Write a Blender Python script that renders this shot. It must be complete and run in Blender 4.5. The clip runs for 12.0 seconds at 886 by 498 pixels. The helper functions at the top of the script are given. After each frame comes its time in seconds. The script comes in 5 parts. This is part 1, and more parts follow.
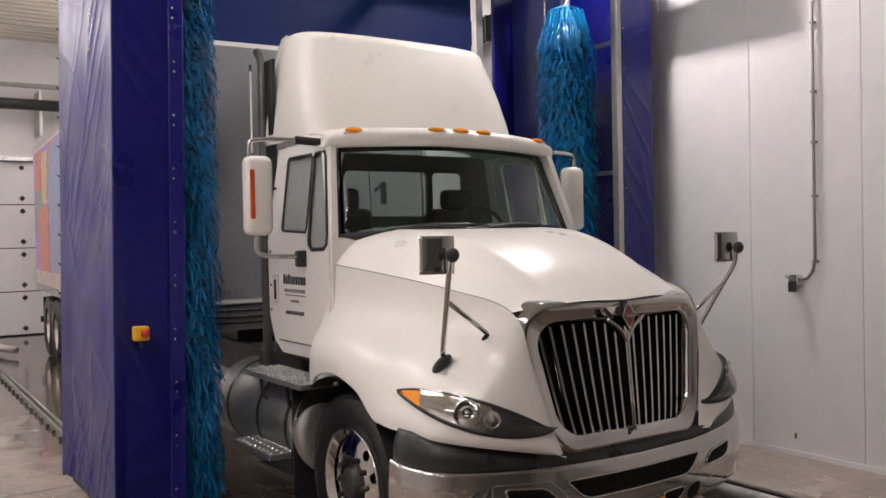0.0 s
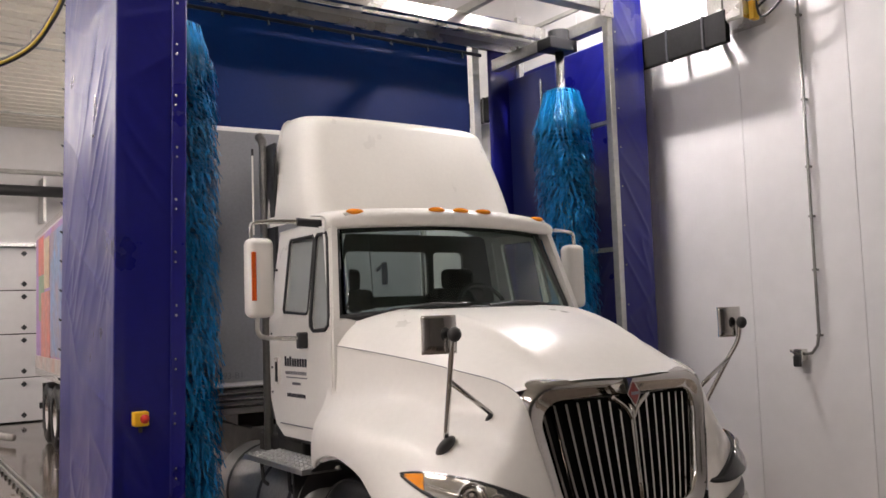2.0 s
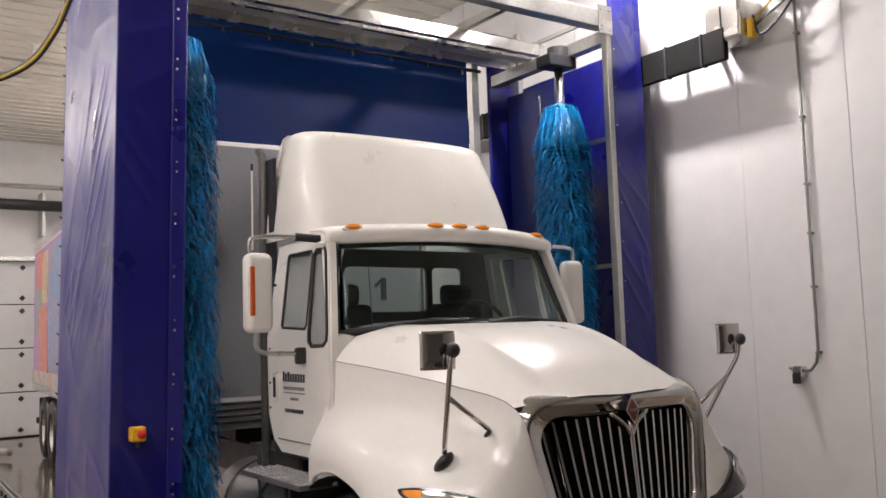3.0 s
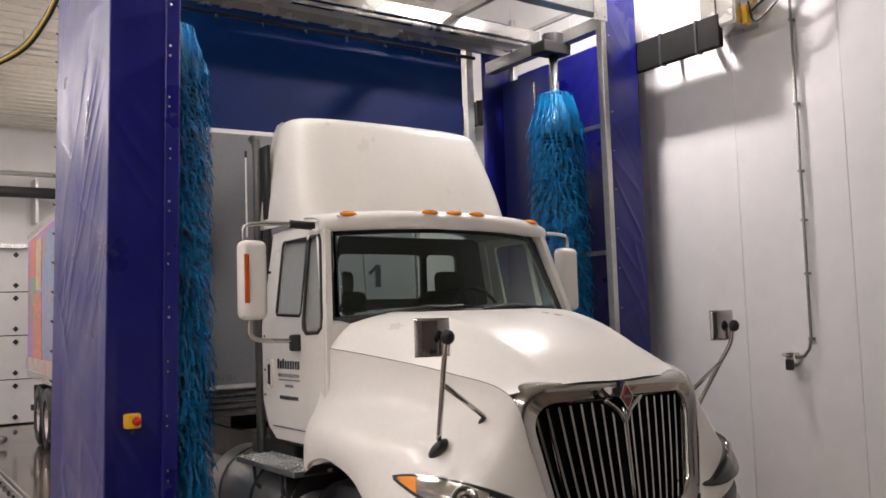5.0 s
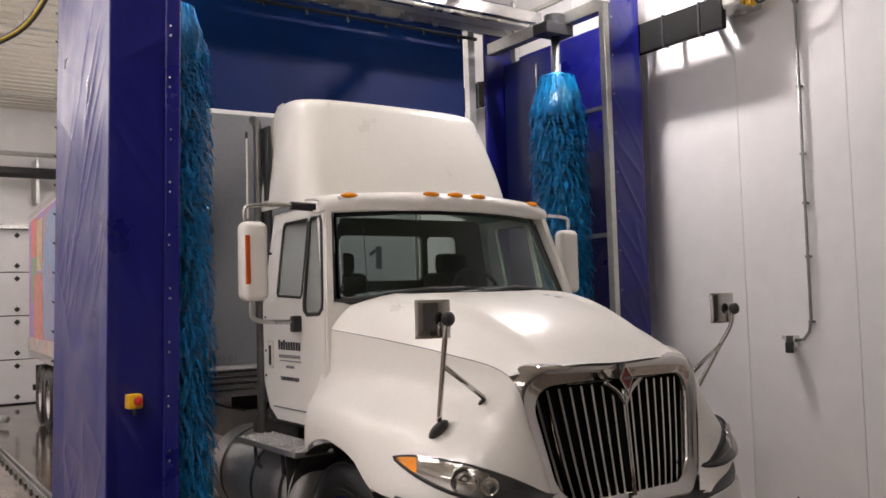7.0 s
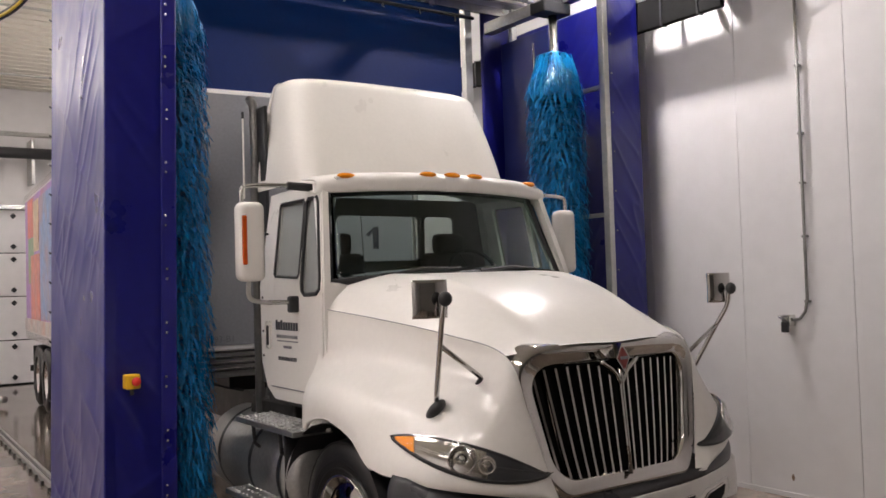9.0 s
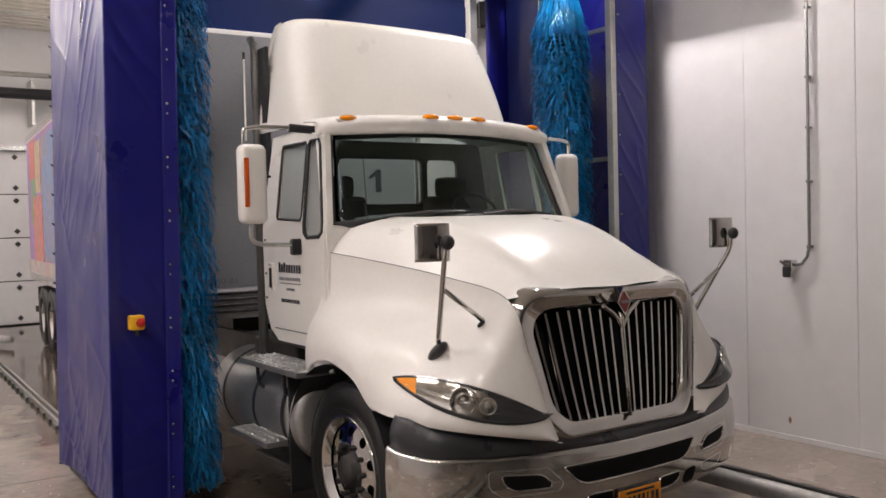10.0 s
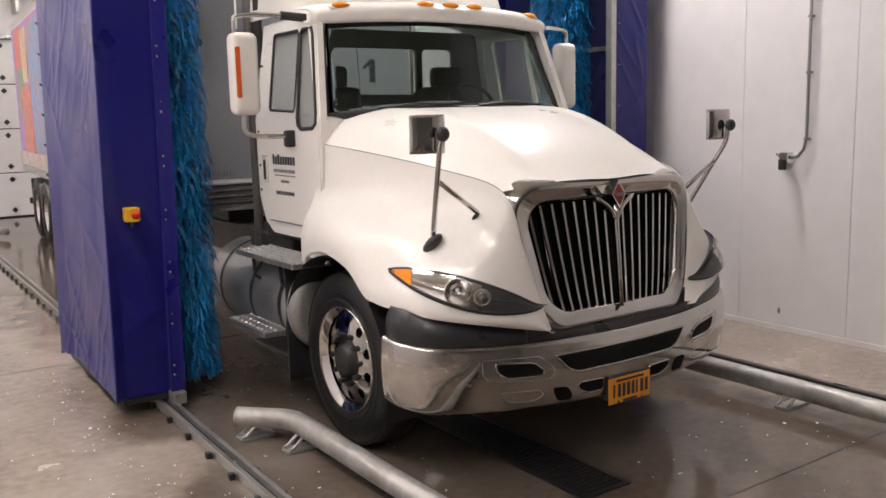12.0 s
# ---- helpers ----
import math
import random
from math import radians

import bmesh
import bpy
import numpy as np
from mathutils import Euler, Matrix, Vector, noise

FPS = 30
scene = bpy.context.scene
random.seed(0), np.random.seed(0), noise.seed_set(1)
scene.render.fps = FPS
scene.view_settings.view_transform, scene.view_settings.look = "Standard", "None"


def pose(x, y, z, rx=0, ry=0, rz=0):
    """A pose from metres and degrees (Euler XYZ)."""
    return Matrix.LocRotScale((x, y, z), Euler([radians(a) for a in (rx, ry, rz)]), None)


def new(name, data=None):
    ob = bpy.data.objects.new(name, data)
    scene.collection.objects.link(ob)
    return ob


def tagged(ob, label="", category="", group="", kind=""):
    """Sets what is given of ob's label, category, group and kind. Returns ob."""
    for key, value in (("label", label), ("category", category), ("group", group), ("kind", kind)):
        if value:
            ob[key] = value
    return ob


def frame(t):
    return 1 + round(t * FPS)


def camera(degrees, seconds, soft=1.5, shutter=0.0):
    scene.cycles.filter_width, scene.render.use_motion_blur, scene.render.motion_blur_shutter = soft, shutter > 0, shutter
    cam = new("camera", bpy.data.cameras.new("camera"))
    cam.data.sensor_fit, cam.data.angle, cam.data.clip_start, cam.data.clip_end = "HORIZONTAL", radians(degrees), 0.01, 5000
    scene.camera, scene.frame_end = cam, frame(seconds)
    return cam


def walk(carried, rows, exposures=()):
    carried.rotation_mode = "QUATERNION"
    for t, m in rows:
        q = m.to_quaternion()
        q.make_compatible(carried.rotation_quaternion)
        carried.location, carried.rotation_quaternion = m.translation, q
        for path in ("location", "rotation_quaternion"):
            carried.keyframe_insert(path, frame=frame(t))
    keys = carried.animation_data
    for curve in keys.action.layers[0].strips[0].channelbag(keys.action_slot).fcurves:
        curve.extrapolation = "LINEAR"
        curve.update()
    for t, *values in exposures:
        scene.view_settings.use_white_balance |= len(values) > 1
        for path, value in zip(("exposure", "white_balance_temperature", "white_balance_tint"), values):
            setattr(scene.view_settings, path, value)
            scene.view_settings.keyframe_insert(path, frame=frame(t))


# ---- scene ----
import functools
from mathutils.bvhtree import BVHTree

# ---------------------------------------------------------------- camera
cam = camera(53.36, 12.0, soft=1.6)
EYE = (-3.319, -3.989, 1.864)
# seconds, yaw, pitch, roll of a camera that stands and tilts
TURNS = [
    (0, -34.35, -0.87, 1.14),
    (0.5, -34.35, -0.66, 1.18),
    (1, -34.32, 0.22, 1.44),
    (1.5, -34.26, 2.18, 1.85),
    (2, -34.24, 4.28, 2.00),
    (2.5, -34.23, 5.32, 1.89),
    (4.5, -34.61, 4.73, 1.78),
    (5, -34.68, 4.44, 1.86),
    (5.5, -34.73, 4.04, 1.72),
    (6, -34.76, 3.57, 1.69),
    (6.5, -34.68, 3.35, 1.65),
    (8.5, -34.60, 2.74, 1.66),
    (9, -34.83, 1.97, 1.74),
    (9.5, -34.94, 0.67, 1.64),
    (10, -34.67, -1.70, 1.46),
    (10.5, -34.61, -4.20, 1.36),
    (11, -34.59, -6.66, 1.34),
    (11.5, -34.76, -8.27, 1.29),
    (12, -34.99, -8.70, 1.37),
]
walk(cam, [(t, pose(*EYE, 90 + pitch, roll, yaw)) for t, yaw, pitch, roll in TURNS],
     exposures=[(0, -0.60), (2.5, -0.58), (6.5, -0.66), (9.5, -0.58), (10.5, -0.40), (12.0, -0.18)])

# ---------------------------------------------------------------- light
world = bpy.data.worlds.new("hall_air")
scene.world = world
world.use_nodes = True
world.node_tree.nodes["Background"].inputs[0].default_value = (0.9, 0.95, 1.0, 1)
world.node_tree.nodes["Background"].inputs[1].default_value = 0.008


# ---------------------------------------------------------------- materials
def rgb(c):
    return (c, c, c, 1) if isinstance(c, float) else (*c, 1)


def mat(name, color, rough=0.5, metal=0.0, vary=0.12, grain=40.0, stain=3.0, bump=0.0, coat=0.0,
        dirt=None, dirt_amount=0.0, rough_vary=0.1, stretch=(1, 1, 1), bump_scale=None, random_piece=0.0):
    """A surface with a fine grain and a broad uneven tone, in object metres."""
    m = bpy.data.materials.new(name)
    m.use_nodes = True
    nt = m.node_tree
    b = nt.nodes["Principled BSDF"]
    geo = nt.nodes.new("ShaderNodeTexCoord")
    mp = nt.nodes.new("ShaderNodeMapping")
    mp.inputs["Scale"].default_value = stretch
    nt.links.new(geo.outputs["Object"], mp.inputs["Vector"])
    n1 = nt.nodes.new("ShaderNodeTexNoise")
    n1.inputs["Scale"].default_value, n1.inputs["Detail"].default_value = grain, 4
    n2 = nt.nodes.new("ShaderNodeTexNoise")
    n2.inputs["Scale"].default_value, n2.inputs["Detail"].default_value = stain, 5
    for n in (n1, n2):
        nt.links.new(mp.outputs[0], n.inputs["Vector"])
    add = nt.nodes.new("ShaderNodeMath")
    add.operation = "ADD"
    nt.links.new(n1.outputs["Fac"], add.inputs[0])
    nt.links.new(n2.outputs["Fac"], add.inputs[1])
    rmp = nt.nodes.new("ShaderNodeMapRange")
    rmp.inputs["From Min"].default_value, rmp.inputs["From Max"].default_value = 0.6, 1.4
    rmp.inputs["To Min"].default_value, rmp.inputs["To Max"].default_value = 1 - vary, 1 + vary
    nt.links.new(add.outputs[0], rmp.inputs["Value"])
    hsv = nt.nodes.new("ShaderNodeHueSaturation")
    hsv.inputs["Color"].default_value = rgb(color)
    source = rmp.outputs[0]
    if random_piece:
        info = nt.nodes.new("ShaderNodeObjectInfo")
        r2 = nt.nodes.new("ShaderNodeMapRange")
        r2.inputs["To Min"].default_value, r2.inputs["To Max"].default_value = 1 - random_piece, 1 + random_piece
        nt.links.new(info.outputs["Random"], r2.inputs["Value"])
        mul = nt.nodes.new("ShaderNodeMath")
        mul.operation = "MULTIPLY"
        nt.links.new(source, mul.inputs[0])
        nt.links.new(r2.outputs[0], mul.inputs[1])
        source = mul.outputs[0]
    nt.links.new(source, hsv.inputs["Value"])
    out = hsv.outputs[0]
    if dirt:
        n3 = nt.nodes.new("ShaderNodeTexNoise")
        n3.inputs["Scale"].default_value, n3.inputs["Detail"].default_value = stain * 0.6, 8
        nt.links.new(mp.outputs[0], n3.inputs["Vector"])
        cr = nt.nodes.new("ShaderNodeMapRange")
        cr.inputs["From Min"].default_value, cr.inputs["From Max"].default_value = 0.48, 0.66
        cr.inputs["To Max"].default_value = dirt_amount
        nt.links.new(n3.outputs["Fac"], cr.inputs["Value"])
        mix = nt.nodes.new("ShaderNodeMix")
        mix.data_type = "RGBA"
        mix.inputs["B"].default_value = rgb(dirt)
        nt.links.new(cr.outputs[0], mix.inputs["Factor"])
        nt.links.new(out, mix.inputs["A"])
        out = mix.outputs["Result"]
    nt.links.new(out, b.inputs["Base Color"])
    rr = nt.nodes.new("ShaderNodeMapRange")
    rr.inputs["From Min"].default_value, rr.inputs["From Max"].default_value = 0.3, 0.7
    rr.inputs["To Min"].default_value, rr.inputs["To Max"].default_value = max(rough - rough_vary, 0.01), min(rough + rough_vary, 1)
    nt.links.new(n2.outputs["Fac"], rr.inputs["Value"])
    nt.links.new(rr.outputs[0], b.inputs["Roughness"])
    b.inputs["Metallic"].default_value = metal
    b.inputs["Coat Weight"].default_value = coat
    b.inputs["Coat Roughness"].default_value = 0.05
    if bump:
        bp = nt.nodes.new("ShaderNodeBump")
        bp.inputs["Strength"].default_value = min(bump, 1)
        bp.inputs["Distance"].default_value = 0.004
        src = n1
        if bump_scale:
            src = nt.nodes.new("ShaderNodeTexNoise")
            src.inputs["Scale"].default_value, src.inputs["Detail"].default_value = bump_scale, 3
            nt.links.new(mp.outputs[0], src.inputs["Vector"])
        nt.links.new(src.outputs["Fac"], bp.inputs["Height"])
        nt.links.new(bp.outputs[0], b.inputs["Normal"])
    return m


def glass(name, color, rough=0.02, ior=1.45):
    m = bpy.data.materials.new(name)
    m.use_nodes = True
    b = m.node_tree.nodes["Principled BSDF"]
    b.inputs["Base Color"].default_value = rgb(color)
    b.inputs["Roughness"].default_value = rough
    b.inputs["Transmission Weight"].default_value = 1.0
    b.inputs["IOR"].default_value = ior
    return m


def glow(name, color, strength):
    m = bpy.data.materials.new(name)
    m.use_nodes = True
    b = m.node_tree.nodes["Principled BSDF"]
    b.inputs["Emission Color"].default_value = rgb(color)
    b.inputs["Emission Strength"].default_value = strength
    return m


WALL = mat("white_wall_panel", (0.74, 0.73, 0.74), 0.38, vary=0.05, grain=6, stain=0.8, dirt=(0.52, 0.49, 0.46), dirt_amount=0.16, bump=0.15, bump_scale=3)
GREY_WALL = mat("grey_block_wall", (0.26, 0.25, 0.24), 0.6, vary=0.12, stain=1.2)
CEIL = mat("ribbed_steel_liner", (0.72, 0.69, 0.62), 0.5, vary=0.06, stain=1.0)
CONCRETE = mat("sealed_concrete", (0.315, 0.262, 0.222), 0.2, vary=0.3, grain=14, stain=1.3, bump=0.06, bump_scale=5,
               dirt=(0.45, 0.39, 0.34), dirt_amount=0.6, rough_vary=0.12)


def wet_lane(m, x0, x1, color):
    """Water darkens and glosses the wash lane, with an uneven edge and puddles."""
    nt = m.node_tree
    b = nt.nodes["Principled BSDF"]
    tc = nt.nodes.new("ShaderNodeTexCoord")
    sep = nt.nodes.new("ShaderNodeSeparateXYZ")
    nt.links.new(tc.outputs["Object"], sep.inputs[0])
    nz = nt.nodes.new("ShaderNodeTexNoise")
    nz.inputs["Scale"].default_value, nz.inputs["Detail"].default_value = 1.3, 6
    nt.links.new(tc.outputs["Object"], nz.inputs["Vector"])

    def node(op, a, c):
        n = nt.nodes.new("ShaderNodeMath")
        n.operation = op
        n.use_clamp = False
        for i, v in enumerate((a, c)):
            if isinstance(v, (int, float)):
                n.inputs[i].default_value = v
            else:
                nt.links.new(v, n.inputs[i])
        return n.outputs[0]
    centred = node("ABSOLUTE", node("SUBTRACT", sep.outputs["X"], (x0 + x1) / 2), 0)
    reach = node("SUBTRACT", (x1 - x0) / 2, centred)
    edge = node("ADD", reach, node("MULTIPLY", node("SUBTRACT", nz.outputs["Fac"], 0.5), 2.6))
    rg = nt.nodes.new("ShaderNodeMapRange")
    rg.inputs["From Min"].default_value, rg.inputs["From Max"].default_value = -0.25, 0.35
    rg.interpolation_type = "SMOOTHSTEP"
    nt.links.new(edge, rg.inputs["Value"])
    old = b.inputs["Base Color"].links[0].from_socket
    mix = nt.nodes.new("ShaderNodeMix")
    mix.data_type = "RGBA"
    mix.blend_type = "MULTIPLY"
    mix.inputs["B"].default_value = rgb(color)
    nt.links.new(rg.outputs[0], mix.inputs["Factor"])
    nt.links.new(old, mix.inputs["A"])
    nt.links.new(mix.outputs["Result"], b.inputs["Base Color"])
    old_r = b.inputs["Roughness"].links[0].from_socket
    nt.links.new(node("MULTIPLY", old_r, node("SUBTRACT", 1.0, node("MULTIPLY", rg.outputs[0], 0.55))), b.inputs["Roughness"])


wet_lane(CONCRETE, -1.9, 1.7, (0.40, 0.385, 0.365))
VINYL = mat("blue_vinyl_sheet", (0.006, 0.0068, 0.145), 0.34, vary=0.12, grain=18, stain=2.0, bump=0.25, bump_scale=7, rough_vary=0.08)
VINYL.node_tree.nodes["Principled BSDF"].inputs["Specular IOR Level"].default_value = 0.42
VINYL_HEM = mat("blue_vinyl_hem", (0.010, 0.010, 0.18), 0.33, vary=0.1, bump=0.2, bump_scale=9)
PANEL_BLUE = mat("wet_blue_plastic_panel", (0.008, 0.014, 0.10), 0.36, vary=0.15, stain=1.5, bump=0.1, bump_scale=6)
BRISTLE = mat("blue_foam_strip", (0.006, 0.25, 0.60), 0.30, vary=0.5, grain=30, stain=5, stretch=(1, 1, 0.25))
GALV = mat("galvanised_steel", (0.50, 0.50, 0.48), 0.38, metal=0.85, vary=0.16, grain=24, stain=5, bump=0.15)
STEEL = mat("stainless_steel", (0.62, 0.61, 0.58), 0.25, metal=1.0, vary=0.08)
CHROME = mat("polished_chrome", (0.52, 0.505, 0.48), 0.07, metal=1.0, vary=0.03, rough_vary=0.04, stain=4)
ALU = mat("polished_aluminium", (0.72, 0.70, 0.67), 0.18, metal=1.0, vary=0.08, rough_vary=0.08)
PAINT = mat("wet_white_truck_paint", (0.80, 0.78, 0.74), 0.33, vary=0.03, grain=30, stain=2.5, coat=0.22, bump=0.03, bump_scale=240, rough_vary=0.06)
FAIRING = mat("white_fibreglass", (0.80, 0.78, 0.73), 0.34, vary=0.03, coat=0.3, bump=0.05, bump_scale=200)
BLACK = mat("black_plastic", (0.022, 0.022, 0.024), 0.42, vary=0.2, bump=0.2, bump_scale=90)
GREY_PLASTIC = mat("dark_grey_bumper_plastic", (0.026, 0.027, 0.031), 0.36, vary=0.15, bump=0.15, bump_scale=90)
RUBBER = mat("wet_tyre_rubber", (0.009, 0.009, 0.009), 0.42, vary=0.25, grain=60, stain=5, bump=0.3)
DARK = mat("dark_chassis_steel", (0.02, 0.019, 0.018), 0.5, vary=0.3, stain=6)
GLASS = glass("windscreen_glass", (0.62, 0.76, 0.71), 0.02, 1.30)
GLASS_SIDE = glass("misted_side_glass", (0.55, 0.57, 0.56), 0.22)
GLASS_SIDE.node_tree.nodes["Principled BSDF"].inputs["Transmission Weight"].default_value = 0.55
LENS = glass("headlamp_lens", (0.95, 0.95, 0.92), 0.03)
AMBER = mat("amber_lens", (0.88, 0.29, 0.01), 0.18, vary=0.1, coat=0.5)
ORANGE_REFLECTOR = mat("orange_reflector", (0.62, 0.10, 0.012), 0.3, vary=0.15, grain=90)
RED = mat("red_plastic", (0.55, 0.02, 0.012), 0.35)
YELLOW = mat("yellow_plastic", (0.80, 0.47, 0.02), 0.4, vary=0.06)
TRAILER = mat("white_trailer_sheet", (0.66, 0.65, 0.63), 0.35, vary=0.06, stain=1.4, dirt=(0.45, 0.43, 0.4), dirt_amount=0.3)
# Grey stands in for the shade on the white trailer front.
SHADED_SKIN = mat("shaded_front_sheet", (0.25, 0.25, 0.265), 0.4, vary=0.12, stain=1.6, dirt=(0.25, 0.25, 0.25), dirt_amount=0.3)
INTERIOR = mat("grey_cab_trim", (0.05, 0.052, 0.05), 0.6, vary=0.15)
SEAT = mat("dark_seat_cloth", (0.02, 0.022, 0.021), 0.85, vary=0.25, grain=80, bump=0.3)
PLATE = mat("orange_plate", (0.78, 0.30, 0.02), 0.4, vary=0.06)
INK = mat("dark_ink", (0.025, 0.025, 0.035), 0.5, vary=0.1)
INK_GREY = mat("grey_ink", (0.17, 0.17, 0.19), 0.5, vary=0.1)
TANK = mat("dull_aluminium", (0.42, 0.42, 0.41), 0.42, metal=0.9, vary=0.18, stain=4)
DARK_RED = mat("dark_red_enamel", (0.16, 0.02, 0.018), 0.25, vary=0.3, grain=60)
PITCH = mat("matt_black", (0.005, 0.005, 0.005), 0.7, vary=0.3)
PITCH.node_tree.nodes["Principled BSDF"].inputs["Specular IOR Level"].default_value = 0.15
DULL_PIPE = mat("weathered_conduit", (0.24, 0.235, 0.225), 0.45, metal=0.6, vary=0.2, stain=6)
ZINC = mat("weathered_zinc_pipe", (0.44, 0.43, 0.41), 0.5, metal=0.55, vary=0.32, grain=16, stain=5, bump=0.25, dirt=(0.22, 0.20, 0.18), dirt_amount=0.45)
FOAM = mat("soap_foam", (0.75, 0.74, 0.72), 0.5, vary=0.05)
GRATE = mat("wet_cast_iron", (0.018, 0.018, 0.018), 0.35, vary=0.3)
HOSE = mat("yellow_striped_hose", (0.50, 0.36, 0.03), 0.45, vary=0.1)
LAMP = glow("led_diffuser", (1.0, 0.91, 0.87), 66.0)
LAMP_HIGH = glow("bright_led_diffuser", (1.0, 0.92, 0.90), 1500.0)




def translucent(m, color, share):
    """Lets part of the light through a thin sheet."""
    nt = m.node_tree
    b, out = nt.nodes["Principled BSDF"], nt.nodes["Material Output"]
    tr_ = nt.nodes.new("ShaderNodeBsdfTranslucent")
    tr_.inputs["Color"].default_value = rgb(color)
    mx = nt.nodes.new("ShaderNodeMixShader")
    mx.inputs[0].default_value = share
    nt.links.new(b.outputs[0], mx.inputs[1])
    nt.links.new(tr_.outputs[0], mx.inputs[2])
    nt.links.new(mx.outputs[0], out.inputs["Surface"])


HEADER = mat("thin_wet_blue_sheet", (0.006, 0.011, 0.06), 0.5, vary=0.15, stain=1.5, bump=0.1, bump_scale=6)
HEADER.node_tree.nodes["Principled BSDF"].inputs["Specular IOR Level"].default_value = 0.16
translucent(HEADER, (0.008, 0.15, 0.75), 0.05)
LAMP_TUBE = glow("tube_lamp", (0.95, 0.97, 1.0), 22.0)
# ---------------------------------------------------------------- mesh helpers
def part(name, bm, material, parent=None, label="", smooth=False):
    me = bpy.data.meshes.new(name)
    bm.normal_update()
    bm.to_mesh(me)
    bm.free()
    me.materials.append(material)
    if smooth:
        me.polygons.foreach_set("use_smooth", [True] * len(me.polygons))
        me.update()
    ob = new(name, me)
    if parent is not None:
        ob.parent = parent
    if label:
        tagged(ob, label)
    return ob


def thing(name, at, label, category, group="", kind=""):
    ob = new(name)
    ob.empty_display_size = 0.1
    ob.matrix_basis = Matrix.Translation(at)
    return tagged(ob, label, category, group, kind)


def box(bm, x0, x1, y0, y1, z0, z1, bevel=0.0, seg=2, m=None):
    b = bmesh.new()
    bmesh.ops.create_cube(b, size=1, matrix=Matrix.LocRotScale(((x0 + x1) / 2, (y0 + y1) / 2, (z0 + z1) / 2), None, (abs(x1 - x0), abs(y1 - y0), abs(z1 - z0))))
    if bevel:
        bmesh.ops.bevel(b, geom=b.edges[:], offset=bevel, segments=seg, profile=0.5, affect="EDGES")
    if m is not None:
        b.transform(m)
    merge(bm, b)
    return bm


def merge(bm, b):
    me = bpy.data.meshes.new("joined")
    b.to_mesh(me)
    b.free()
    bm.from_mesh(me)
    bpy.data.meshes.remove(me)


def slab(*a, **k):
    return box(bmesh.new(), *a, **k)


def grid(nu, nv, fn, thick=0.0, close_u=False, flip=False):
    """A sheet of quads, fn(u, v) with u and v from 0 to 1."""
    bm = bmesh.new()
    rows = [[bm.verts.new(fn(i / (nu if close_u else nu - 1), j / (nv - 1))) for j in range(nv)] for i in range(nu)]
    for i in range(nu if close_u else nu - 1):
        for j in range(nv - 1):
            f = [rows[i][j], rows[(i + 1) % nu][j], rows[(i + 1) % nu][j + 1], rows[i][j + 1]]
            bm.faces.new(f[::-1] if flip else f)
    if thick:
        bmesh.ops.recalc_face_normals(bm, faces=bm.faces[:])
        bmesh.ops.solidify(bm, geom=bm.faces[:], thickness=thick)
    return bm


def spline(pts, n):
    """n points on a smooth line through pts."""
    pts = [Vector(p) for p in pts]
    ext = [2 * pts[0] - pts[1], *pts, 2 * pts[-1] - pts[-2]]
    out = []
    for k in range(n):
        s = k / (n - 1) * (len(pts) - 1)
        i = min(int(s), len(pts) - 2)
        t = s - i
        a, b, c, d = ext[i:i + 4]
        out.append(0.5 * (2 * b + (c - a) * t + (2 * a - 5 * b + 4 * c - d) * t * t + (3 * b - a - 3 * c + d) * t ** 3))
    return out


def tube(pts, r, seg=10, smooth_n=0, bm=None):
    pts = spline(pts, smooth_n) if smooth_n else [Vector(p) for p in pts]
    b = bmesh.new()
    rings = []
    side = None
    for i, p in enumerate(pts):
        d = (pts[min(i + 1, len(pts) - 1)] - pts[max(i - 1, 0)]).normalized()
        if side is None:
            side = d.orthogonal().normalized()
        side = (side - d * side.dot(d)).normalized()
        up = d.cross(side)
        rr = r(i / (len(pts) - 1)) if callable(r) else r
        rings.append([b.verts.new(p + (side * math.cos(a) + up * math.sin(a)) * rr) for a in (2 * math.pi * k / seg for k in range(seg))])
    for a, c in zip(rings, rings[1:]):
        for k in range(seg):
            b.faces.new([a[k], a[(k + 1) % seg], c[(k + 1) % seg], c[k]])
    b.faces.new(rings[0][::-1])
    b.faces.new(rings[-1])
    bmesh.ops.recalc_face_normals(b, faces=b.faces[:])
    if bm is None:
        return b
    merge(bm, b)
    return bm


def lathe(profile, seg=32, axis="x", at=(0, 0, 0), closed=False):
    """profile: (along, radius) pairs, turned about the axis."""
    b = bmesh.new()
    rings = []
    for a, r in profile:
        ring = []
        for k in range(seg):
            c, s = math.cos(2 * math.pi * k / seg) * r, math.sin(2 * math.pi * k / seg) * r
            v = {"x": (a, c, s), "y": (c, a, s), "z": (c, s, a)}[axis]
            ring.append(b.verts.new(Vector(v) + Vector(at)))
        rings.append(ring)
    if closed:
        rings.append(rings[0])
    for p, q in zip(rings, rings[1:]):
        for k in range(seg):
            b.faces.new([p[k], p[(k + 1) % seg], q[(k + 1) % seg], q[k]])
    bmesh.ops.recalc_face_normals(b, faces=b.faces[:])
    return b


